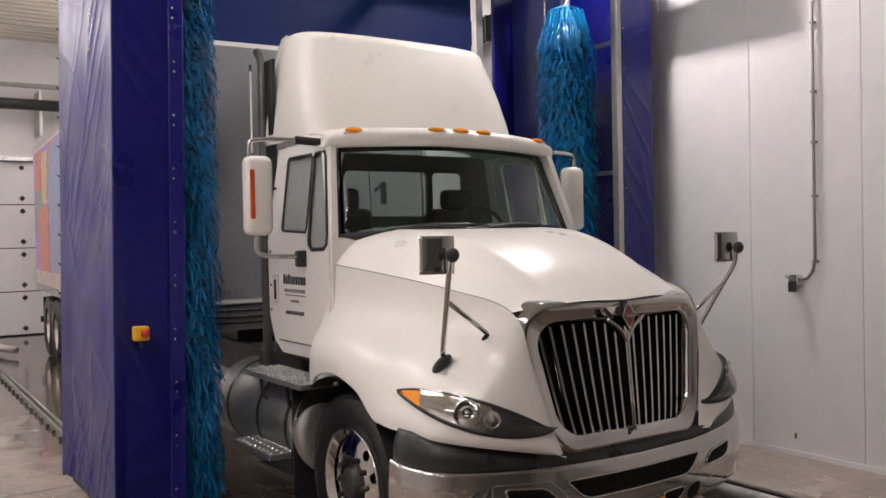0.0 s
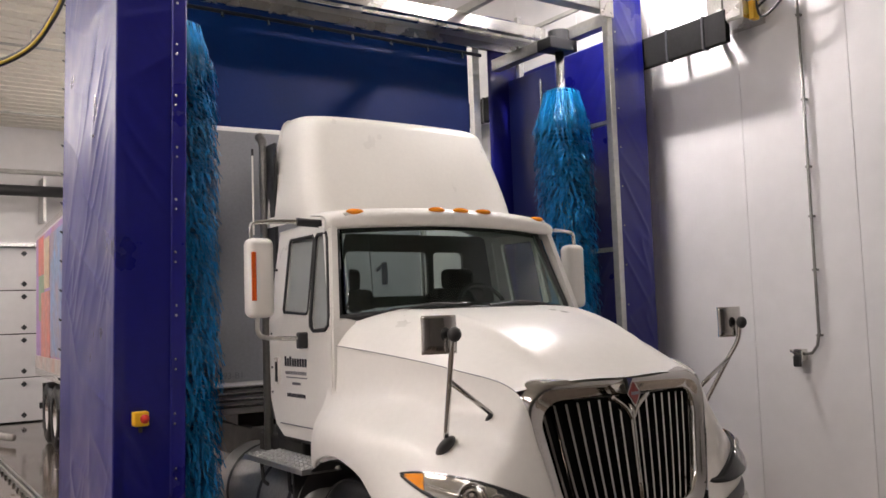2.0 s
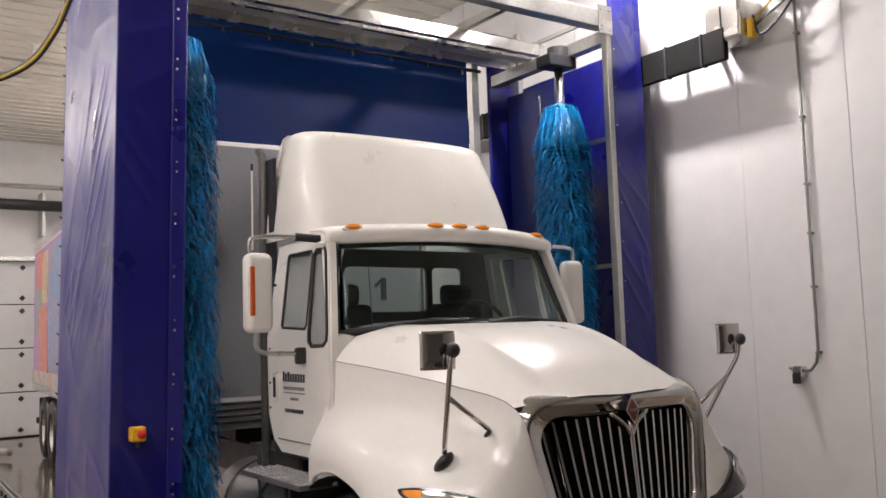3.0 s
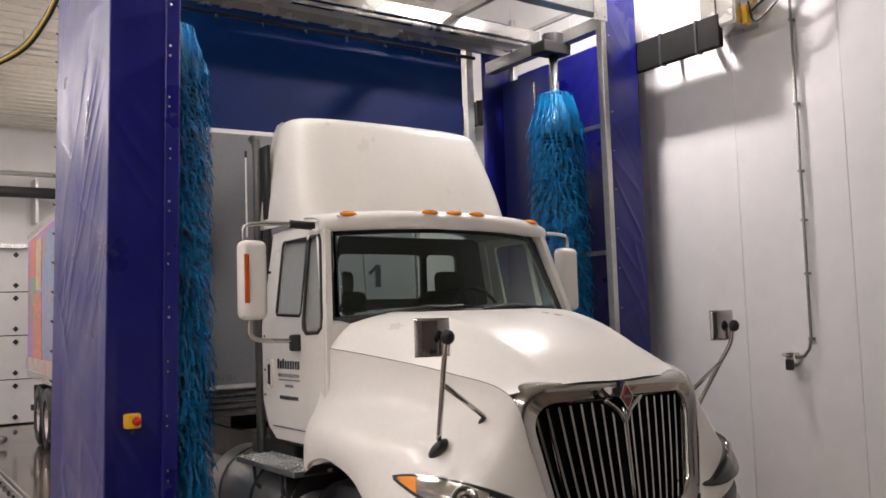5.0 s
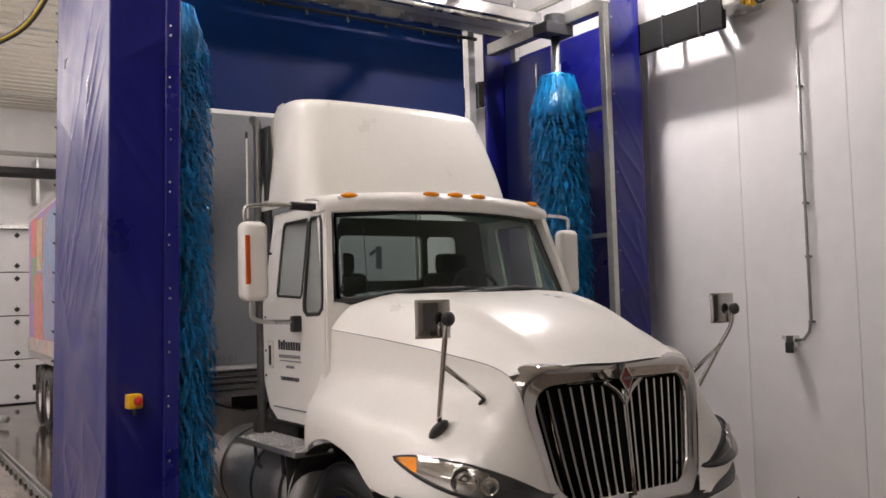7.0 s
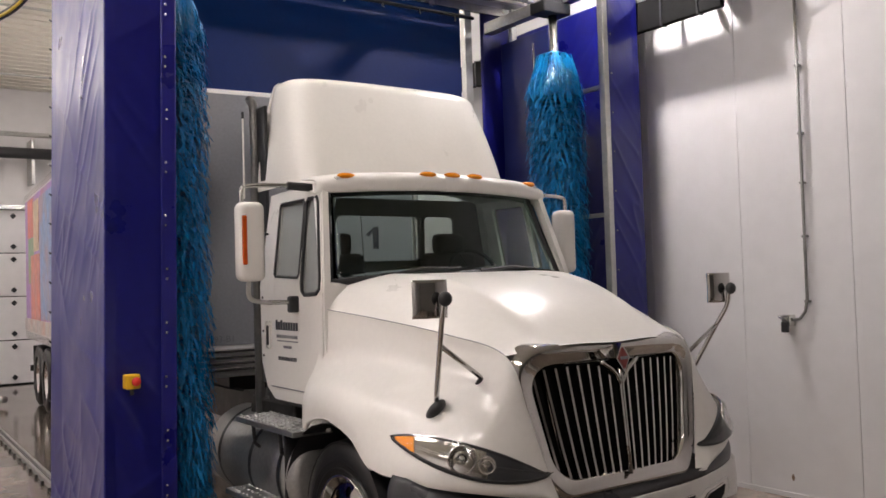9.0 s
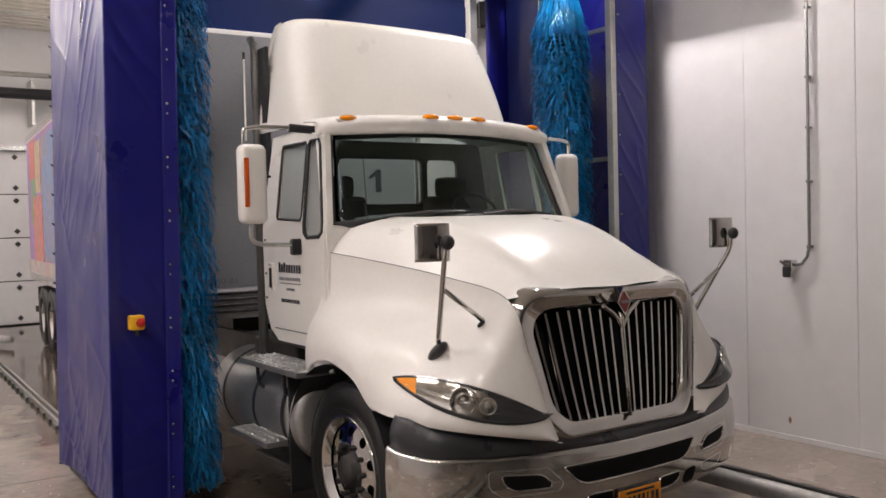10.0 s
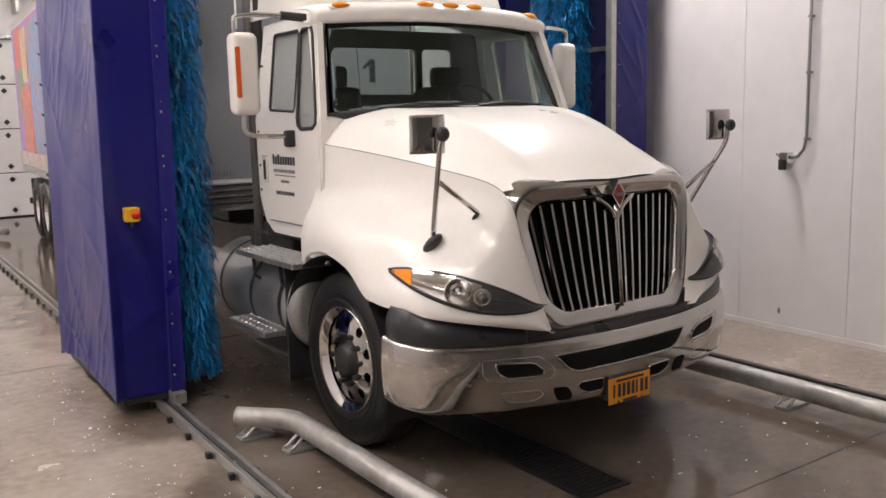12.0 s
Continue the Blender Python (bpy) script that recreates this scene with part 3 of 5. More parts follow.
def gantry_top():
    ob = thing("wash_gantry_beam", (0, 0, 0), "galvanised top frame of the truck wash with spray pipe", "gantry frame")
    part("front_beam", slab(-1.9, 2.30, GF - 0.06, GF + 0.06, 4.52, 4.68, 0.008), GALV, ob)
    plate = part("end_plate", slab(2.20, 2.36, GF - 0.075, GF - 0.06, 4.46, 4.72, 0.003), STEEL, ob)
    for bx, bz in ((2.23, 4.5), (2.33, 4.5), (2.23, 4.68), (2.33, 4.68)):
        part("bolt", tube([(bx, GF - 0.085, bz), (bx, GF - 0.07, bz)], 0.012, 6), STEEL, plate)
    part("rear_beam", slab(-1.9, 2.7, 2.92, 3.14, 4.70, 4.86, 0.008), GALV, ob)
    part("beam_flange", slab(-1.9, 2.6, 2.84, 3.16, 4.685, 4.70, 0.003), GALV, ob)
    part("beam_lip", slab(-1.9, 2.6, 3.14, 3.18, 4.60, 4.70, 0.003), STEEL, ob)
    part("carriage_rail", slab(-1.9, 2.5, 2.55, 2.62, 4.58, 4.70, 0.006), STEEL, ob)
    part("carriage_rail", slab(-1.9, 2.5, 2.74, 2.80, 4.60, 4.68, 0.006), STEEL, ob)
    for x in (-0.9, 0.3, 1.5):
        part("cross_tie", slab(x, x + 0.06, GF, 3.0, 4.70, 4.78, 0.005), GALV, ob)
    pipe = part("spray_pipe", tube([(-1.8, 3.12, 4.52), (2.1, 3.12, 4.52)], 0.018, 10), BLACK, ob)
    for k in range(9):
        x = -1.5 + k * 0.42
        part("nozzle", tube([(x, 3.12, 4.52), (x, 3.10, 4.46)], 0.012, 8), STEEL, pipe)
    part("side_beam", slab(2.30, 2.40, GF, 3.2, 4.40, 4.52, 0.006), GALV, ob)
    return ob


gantry_top()


def header_panel():
    ob = thing("splash_header", (0, 0, 0), "wet dark blue splash curtain hung across the gantry", "splash curtain")
    part("sheet", cloth(lambda u, v: (Vector((lerp(-1.62, 2.06, u), 3.30, lerp(3.55, 4.72, v))), Vector((0, -1, 0))), 60, 24, 0.025, 14.0, 0.0), HEADER, ob, smooth=True)
    part("hanger_rail", slab(-1.62, 2.5, 3.32, 3.38, 4.70, 4.76, 0.005), GALV, ob)
    return ob


# Unseen tubes, added behind the curtain to brighten its top edge.
def added_header_lamp(x):
    ob = thing("added_header_light", (x, 3.50, 4.86), "unseen tube light added to brighten the splash curtain top", "tube light", "gantry lights")
    part("tube", tube([(-0.75, 0, 0), (0.75, 0, 0)], 0.02, 10), LAMP_TUBE, ob, "glowing tube")
    part("housing", slab(-0.8, 0.8, -0.05, 0.05, 0.03, 0.07, 0.006), GALV, ob)
    for e in (-0.78, 0.78):
        part("end_cap", slab(e - 0.02, e + 0.02, -0.03, 0.03, -0.03, 0.04, 0.004), BLACK, ob)
    for bx in (-0.6, 0.6):
        part("bracket", slab(bx - 0.02, bx + 0.02, -0.18, 0.04, -0.165, -0.10), GALV, ob)
        part("upright", slab(bx - 0.012, bx + 0.012, 0.022, 0.04, -0.13, 0.05), GALV, ob)
    return ob


header_panel()
for x in (-1.05, 0.95):
    added_header_lamp(x)


def brush(x, y, z0, z1, r, name_label, seed):
    ob = thing("wash_brush", (x, y, 0), name_label, "wash brush", "wash brushes")
    part("shaft", tube([(0, 0, z0 + 0.1), (0, 0, z1 + 0.42)], 0.042, 16), STEEL, ob, "bright steel shaft", smooth=True)
    hub = part("bearing", slab(-0.19, 0.14, -0.1, 0.1, z1 + 0.34, z1 + 0.45, 0.01), BLACK, ob)
    part("motor", lathe([(z1 + 0.44, 0.0), (z1 + 0.44, 0.1), (z1 + 0.54, 0.1), (z1 + 0.54, 0.0)], 20, "z"), BLACK, hub)
    rnd = random.Random(seed)
    verts, faces = [], []
    # hanging strips of foam: each a narrow twisted tapering blade that falls from the shaft
    n_row = int((z1 - z0) / 0.04)
    for row in range(n_row):
        zt = z1 - row * 0.04
        for k in range(120):
            a = rnd.uniform(0, 2 * math.pi)
            top_fall = max(0.0, 1 - row / 8)
            length = rnd.uniform(0.07, 0.13) + 0.30 * top_fall
            r0 = 0.05
            r1 = r * rnd.uniform(0.66, 1.0) * (1 - 0.25 * top_fall)
            w = rnd.uniform(0.003, 0.008)
            tw = rnd.uniform(-0.9, 0.9)
            da = rnd.uniform(-0.12, 0.12)
            base = len(verts)
            for j, (rr, fall) in enumerate(((r0, 0), (lerp(r0, r1, 0.75), 0.10), (r1, 0.45), (r1 * rnd.uniform(0.98, 1.12), 1.0))):
                ca, sa = math.cos(a + da * fall), math.sin(a + da * fall)
                z = max(zt - length * fall, z0 - 0.05 + rnd.uniform(0, 0.05))
                tx, ty = -sa, ca
                ww = w * (1.0, 1.0, 0.95, 0.5)[j]
                off = tw * ww * (j / 3)
                verts.append((ca * rr - tx * ww + ca * off, sa * rr - ty * ww + sa * off, z))
                verts.append((ca * rr + tx * ww - ca * off, sa * rr + ty * ww - sa * off, z))
            for j in range(3):
                b0 = base + 2 * j
                faces.append((b0, b0 + 1, b0 + 3, b0 + 2))
    me = bpy.data.meshes.new("bristles")
    me.from_pydata(verts, [], faces)
    me.materials.append(BRISTLE)
    br = new("bristles", me)
    br.parent = ob
    tagged(br, "hanging bright blue foam strips", kind="stuff")
    return ob


brush(-1.385, 2.05, 0.12, 4.0, 0.265, "tall blue foam strip brush hanging at rest beside the tower", 5)
brush(2.24, 2.08, 0.12, 3.95, 0.275, "tall blue foam strip brush hanging at rest by the wall", 6)


def air_hose():
    ob = thing("air_hose", (0, 0, 0), "black hose with a yellow stripe, hung from the gantry", "hose")
    pts = [(-3.3, 2.1, 3.35), (-2.75, 1.75, 3.38), (-2.45, 1.6, 3.5), (-2.28, 1.6, 3.75), (-2.14, 1.65, 4.1), (-1.9, 1.9, 4.4)]
    part("hose", tube(pts, 0.022, 10, 40), BLACK, ob, smooth=True)
    part("stripe", tube([Vector(p) + Vector((-0.008, -0.017, -0.008)) for p in pts], 0.009, 8, 40), HOSE, ob, "yellow stripe")
    return ob


air_hose()


# ---------------------------------------------------------------- the trailer behind the tractor
def trailer():
    ob = thing("semi_trailer", (0.0, 3.05, 0), "white beverage semi-trailer with a colourful side mural", "trailer")
    ob.rotation_euler = (0, 0, radians(-4.2))
    w, ln, zb, zt = 1.22, 9.6, 1.08, 3.53
    part("body", slab(-w, w, 0, ln, zb + 0.02, zt, 0.05, 3), TRAILER, ob)
    for x in (-w, w):
        part("corner_post", slab(x - 0.03 if x < 0 else x - 0.02, x + 0.02 if x < 0 else x + 0.03, -0.02, 0.06, zb, zt - 0.02, 0.012), ALU, ob)
    part("roof_rail", slab(-w - 0.012, -w + 0.02, 0.02, ln, zt - 0.1, zt - 0.01, 0.008), ALU, ob)
    part("side_rail", slab(-w - 0.012, -w + 0.02, 0.02, ln, zb, zb + 0.12, 0.008), ALU, ob)
    for k in range(4):
        part("front_rib", slab(-w, w, -0.03, 0.0, 1.155 + k * 0.05, 1.188 + k * 0.05, 0.01), ALU, ob, "bright horizontal ridge")
    # Thin sheet over the white front; its colour carries shade and mist.
    part("front_shade_panel", slab(-w + 0.04, w - 0.04, -0.0035, 0.004, 1.37, zt - 0.05), SHADED_SKIN, ob, "front panel greyed for shade and mist")
    part("chassis", slab(-0.5, 0.5, 0.3, ln - 0.2, 0.75, zb, 0.01), DARK, ob)
    part("bumper_bar", slab(-w + 0.05, w - 0.05, ln - 0.1, ln, 0.5, 0.6, 0.01), DARK, ob)
    # mural: broad panels of colour, no figures
    bands = (((0.30, 0.12, 0.45), 5.4, 9.5, 1.3, 3.4), ((0.62, 0.06, 0.02), 8.3, 9.1, 2.75, 3.38), ((0.10, 0.30, 0.10), 8.25, 9.0, 2.0, 2.74), ((0.55, 0.42, 0.22), 7.5, 8.2, 2.5, 3.3),
             ((0.55, 0.10, 0.05), 7.4, 8.6, 1.4, 2.45), ((0.10, 0.22, 0.45), 5.5, 7.3, 1.45, 3.3), ((0.45, 0.40, 0.36), 5.4, 9.5, 1.22, 1.42))
    for i, (c, a, b, z0, z1) in enumerate(bands):
        part("mural_panel", slab(-w - 0.006 - 0.003 * i, -w, a, b, z0, z1), mat("mural_ink", tuple(0.10 + 0.85 * v for v in c), 0.4, vary=0.5, grain=9, stain=2.5, dirt=(0.5, 0.2, 0.12), dirt_amount=0.5), ob)
    for y in (7.55, 8.65):
        for side in (-1, 1):
            wh = part("wheel", lathe([(-0.14, 0.30), (-0.15, 0.42), (-0.12, 0.49), (0.0, 0.50), (0.12, 0.49), (0.15, 0.42), (0.14, 0.30)], 36, "x", (side * 1.02, y, 0.5)), RUBBER, ob, smooth=True)
            part("rim", lathe([(side * 0.13, 0.31), (side * 0.10, 0.27), (side * 0.02, 0.24), (side * 0.03, 0.12), (side * 0.1, 0.1), (side * 0.1, 0.0)], 28, "x", (side * 1.02, y, 0.5)), ALU, wh, smooth=True)
    part("mud_flap", slab(-1.15, -0.75, 9.25, 9.28, 0.2, 0.95), RUBBER, ob)
    return ob


tr = trailer()


def letters(text, size, material, name, parent, m, label=""):
    cu = bpy.data.curves.new(name, "FONT")
    cu.body, cu.size, cu.align_x, cu.align_y, cu.extrude = text, size, "CENTER", "CENTER", 0.001
    ob = new(name, cu)
    dg = bpy.context.evaluated_depsgraph_get()
    me = bpy.data.meshes.new_from_object(ob.evaluated_get(dg))
    bpy.data.objects.remove(ob)
    me.materials.clear()
    me.materials.append(material)
    o = new(name, me)
    o.parent = parent
    o.matrix_basis = m
    if label:
        tagged(o, label)
    return o
# ---------------------------------------------------------------- the truck
truck = thing("semi_truck", (0, 0, 0), "wet white conventional semi-truck tractor with chrome grille and bumper", "truck")
CREASE = ((0.958, 0.665, 1.715), (0.86, 0.2, 1.66), (0.75, -0.3, 1.585), (0.65, -0.66, 1.485))
RIDGE = ((0.0, 0.44, 1.905), (0.0, 0.0, 1.862), (0.0, -0.42, 1.74), (0.0, -0.755, 1.528))


def hood_at(s, q):
    c, r = spline_point(CREASE, s), spline_point(RIDGE, s)
    e = abs(q) ** lerp(6.5, 2.7, min(1, s * 1.6))
    rise = 0.024 * math.exp(-((abs(q) - 0.58) / 0.07) ** 2) * math.sin(math.pi * min(1, 0.12 + s * 0.9)) - 0.012 * math.exp(-(q / 0.3) ** 2) * s
    return Vector((q * c.x, r.y + (c.y - r.y) * q * q, r.z + (c.z - r.z) * e + rise))


hood = part("hood", grid(44, 61, lambda u, v: hood_at(u, v * 2 - 1)), PAINT, truck, "smooth white hood", smooth=True)

SEAM = (*CREASE, (0.595, -0.75, 1.22), (0.545, -0.79, 1.0), (0.49, -0.83, 0.81))
LIP = ((1.05, 0.75, 0.97), (1.105, 0.58, 1.085), (1.125, 0.33, 1.135), (1.13, 0.05, 1.075), (1.135, -0.17, 0.945), (1.115, -0.45, 0.925), (1.02, -0.63, 0.90), (0.80, -0.77, 0.86), (0.49, -0.85, 0.80))


def fender_at(s, v):
    c, b = spline_point(SEAM, s), spline_point(LIP, s)
    front = min(1, max(0, (s - 0.35) / 0.3))
    h = c.z - b.z
    p1 = c + Vector((lerp(0.0, 0.09, front), lerp(0.0, -0.05, front), lerp(-0.72 * h, -0.08 * h, front)))
    p2 = b + Vector((lerp(0.03, 0.01, front), lerp(0.0, -0.05, front), lerp(0.64 * h, 0.38 * h, front)))
    w = 1 - v
    return c * w ** 3 + p1 * 3 * w * w * v + p2 * 3 * w * v * v + b * v ** 3


def mirrored(bm, side):
    if side > 0:
        return bm
    bm.transform(Matrix.Diagonal((-1, 1, 1, 1)))
    bmesh.ops.reverse_faces(bm, faces=bm.faces[:])
    return bm


for side in (-1, 1):
    part("cowl_panel", mirrored(grid(6, 14, lambda u, v: hood_at(0, lerp(0.74, 1.0, v)).lerp(Vector((lerp(0.74, 1.0, v) * 0.958, 0.74, lerp(1.86, 1.70, max(0, v - 0.72) / 0.28))), u)), side), PAINT, truck, smooth=True)


def fender_sheet():
    bm = grid(70, 26, fender_at)
    bmesh.ops.recalc_face_normals(bm, faces=bm.faces[:])
    return bm


tmp = fender_sheet()
FENDER_TREE = BVHTree.FromBMesh(tmp)
tmp.free()


def onto(tree, p, d, lift):
    hit, normal, _, _ = tree.ray_cast(Vector(p), Vector(d).normalized())
    if hit is None:
        hit, normal, _, _ = tree.find_nearest(Vector(p))
    if normal.dot(Vector(d)) > 0:
        normal = -normal
    return hit + normal * lift


def patch(outline, tree, d, lift, rings=5, at=None):
    """A filled outline laid on a curved surface along d."""
    n = len(outline)
    c = sum((Vector(p) for p in outline), Vector()) / n
    bm = bmesh.new()
    mid = bm.verts.new(onto(tree, c, d, lift))
    last = None
    for k in range(1, rings + 1):
        ring = [bm.verts.new(onto(tree, c.lerp(Vector(p), k / rings), d, lift)) for p in outline]
        for i in range(n):
            j = (i + 1) % n
            bm.faces.new([mid, ring[i], ring[j]] if last is None else [last[i], ring[i], ring[j], last[j]])
        last = ring
    bmesh.ops.recalc_face_normals(bm, faces=bm.faces[:])
    return bm


def border(outline, tree, d, lift, r):
    pts = [onto(tree, p, d, lift) for p in outline]
    return tube([*pts, pts[0]], r, 6)


for side in (-1, 1):
    fe = part("fender", mirrored(fender_sheet(), side), PAINT, truck, "rounded white front fender", smooth=True)
    lip_pts = [spline_point(LIP, s / 60 * 0.5) for s in range(61)]
    part("arch_lip", mirrored(tube([p + Vector((-0.012, 0, -0.004)) for p in lip_pts], 0.013, 8), side), PAINT, fe, smooth=True)
    seam = [spline_point(SEAM, s / 40 * 0.5) + Vector((0.0, 0, 0.0)) for s in range(41)]
    part("seam", mirrored(tube(seam, 0.002, 6), side), INK_GREY, fe, "thin dark hood seam")
    part("inner_liner", mirrored(grid(20, 6, lambda u, v: Vector((lerp(1.10, 0.55, v), 0.33 + 0.60 * math.cos(lerp(-0.1, 3.5, u)), 0.5 + 0.60 * math.sin(lerp(-0.1, 3.5, u))))), side), BLACK, fe, "black wheel arch liner", smooth=True)
    part("side_skirt", mirrored(slab(0.93, 0.955, 0.62, 0.9, 1.0, 1.72, 0.01), side), PAINT, fe)


# ---- grille
def frame_loop(grow, push, n=12):
    """The rounded, tapering outline of the grille, grown by some metres and pushed ahead."""
    pts = []
    z0, z1 = 0.872 - grow * 0.88, 1.418 + grow * 1.0
    for a, z in rounded(-1, 1, 0, 1, 0.24, n):
        zz = lerp(z0, z1, z)
        half = lerp(0.435, 0.556, min(1, max(0, (zz - 0.86) / 0.55)) ** 0.8) + grow * 1.06
        if z > 0.5:
            zz += 0.022 * (1 - a * a)
        pts.append(front_at(a * half, zz, push))
    return pts


def front_at(x, z, push):
    t = (z - 0.8) / 0.7
    return Vector((x, lerp(-0.835, -0.765, t) + 0.085 * (abs(x) / 0.6) ** 2.2 - push, z))


def grille():
    ob = part("grille_surround", bridged([frame_loop(-0.002, -0.05), frame_loop(0.0, 0.0), frame_loop(0.010, 0.012), frame_loop(0.045, 0.016), frame_loop(0.058, 0.036), frame_loop(0.078, 0.034), frame_loop(0.098, 0.010), frame_loop(0.108, -0.045), frame_loop(0.108, -0.10)]), CHROME, truck, "wide polished chrome grille frame", smooth=True)
    part("grille_backing", grid(13, 9, lambda u, v: front_at(lerp(-1, 1, u) * lerp(0.41, 0.555, v), lerp(0.85, 1.42, v), -0.06)), PITCH, ob, "black mesh behind the bars")
    for side in (-1, 1):
        for k in range(8):
            a = side * (0.118 + k * 0.118)
            if abs(a) > 0.97:
                continue
            top_z = 1.418 - 0.018 * a * a - (0.04 if k == 0 else 0.0)
            if k == 7:
                top_z -= 0.01
            bot_z = 0.866 + (0.05 if k == 7 else 0.012 if k == 6 else 0.0)
            rows = []
            w = 0.0105
            for j in range(9):
                z = lerp(bot_z, top_z, j / 8)
                x = a * lerp(0.435, 0.556, max(0, (z - 0.86) / 0.55) ** 0.8)
                rows.append([front_at(x - w, z, -0.045), front_at(x - w * 0.6, z, -0.012), front_at(x + w * 0.6, z, -0.012), front_at(x + w, z, -0.045)])
            bm = bmesh.new()
            vs = [[bm.verts.new(p) for p in r] for r in rows]
            for r0, r1 in zip(vs, vs[1:]):
                for i in range(3):
                    bm.faces.new([r0[i], r0[i + 1], r1[i + 1], r1[i]])
            part("bar", bm, CHROME, ob, smooth=False)
    part("centre_bar", tube([front_at(0, z, 0.0) for z in (0.855, 1.0, 1.2, 1.33, 1.40)], lambda t: 0.012 + 0.006 * t, 8), CHROME, ob, "chrome centre rib", smooth=True)
    for side in (-1, 1):
        part("centre_rib_arm", tube([front_at(0, 1.30, 0.0), front_at(side * 0.045, 1.37, 0.004), front_at(side * 0.13, 1.425, 0.004)], 0.013, 8, 8), CHROME, ob, smooth=True)
    em = part("emblem", diamond(0.052, 0.078, 0.034, 1.437), CHROME, ob, "chrome diamond badge")
    part("emblem_field", diamond(0.038, 0.058, 0.040, 1.437), DARK_RED, em, "dark red diamond field")
    part("emblem_bar", slab(-0.026, 0.026, front_at(0, 1.437, 0.044).y, front_at(0, 1.437, 0.03).y, 1.43, 1.445), INK_GREY, em)
    return ob


def diamond(w, h, push, z):
    bm = bmesh.new()
    base = [front_at(0, z + h, 0.0), front_at(w, z, 0.0), front_at(0, z - h, 0.0), front_at(-w, z, 0.0)]
    a = [bm.verts.new(p + Vector((0, 0.03, 0))) for p in base]
    b = [bm.verts.new(p.lerp(front_at(0, z, 0), 0.06) + Vector((0, -push, 0))) for p in base]
    for i in range(4):
        bm.faces.new([a[i], a[(i + 1) % 4], b[(i + 1) % 4], b[i]])
    bm.faces.new(b)
    bmesh.ops.recalc_face_normals(bm, faces=bm.faces[:])
    return bm


def bridged(loops):
    bm = bmesh.new()
    rings = [[bm.verts.new(p) for p in lp] for lp in loops]
    n = len(rings[0])
    for a, b in zip(rings, rings[1:]):
        for i in range(n):
            bm.faces.new([a[i], a[(i + 1) % n], b[(i + 1) % n], b[i]])
    bmesh.ops.recalc_face_normals(bm, faces=bm.faces[:])
    return bm


grille()

# ---- bumper
PLAN = ((1.185, -0.375), (1.172, -0.495), (1.07, -0.645), (0.78, -0.775), (0.40, -0.845), (0.0, -0.868))


def plan_at(u):
    """u from -1 to 1 round the truck's nose: place and outward direction."""
    t = 1 - abs(u)
    pts = tuple((x, y, 0) for x, y in PLAN)
    p, q = spline_point(pts, t), spline_point(pts, min(1, t + 0.01)) - spline_point(pts, max(0, t - 0.01))
    n = Vector((q.y, -q.x, 0)).normalized()
    n = -n if n.dot(Vector((p.x, p.y + 0.2, 0))) < 0 else n
    if abs(u) < 0.012:
        n = Vector((0, -1, 0))
    if u < 0:
        p.x, n.x = -p.x, -n.x
    return p, n


BUMPER_SECTION = ((-0.055, 1.0), (-0.02, 1.0), (-0.004, 0.97), (0.0, 0.90), (0.008, 0.6), (0.006, 0.35), (0.0, 0.14), (-0.008, 0.03), (-0.03, 0.0))


def bumper_at(u, v):
    off, h = curve_at([(a, b, 0) for a, b in BUMPER_SECTION], v).to_2d()
    p, n = plan_at(u * 2 - 1)
    a = abs(u * 2 - 1)
    z0, z1 = lerp(0.395, 0.475, a), lerp(0.745, 0.805, a ** 1.5)
    return Vector((p.x, p.y, lerp(z0, z1, h))) + n * off


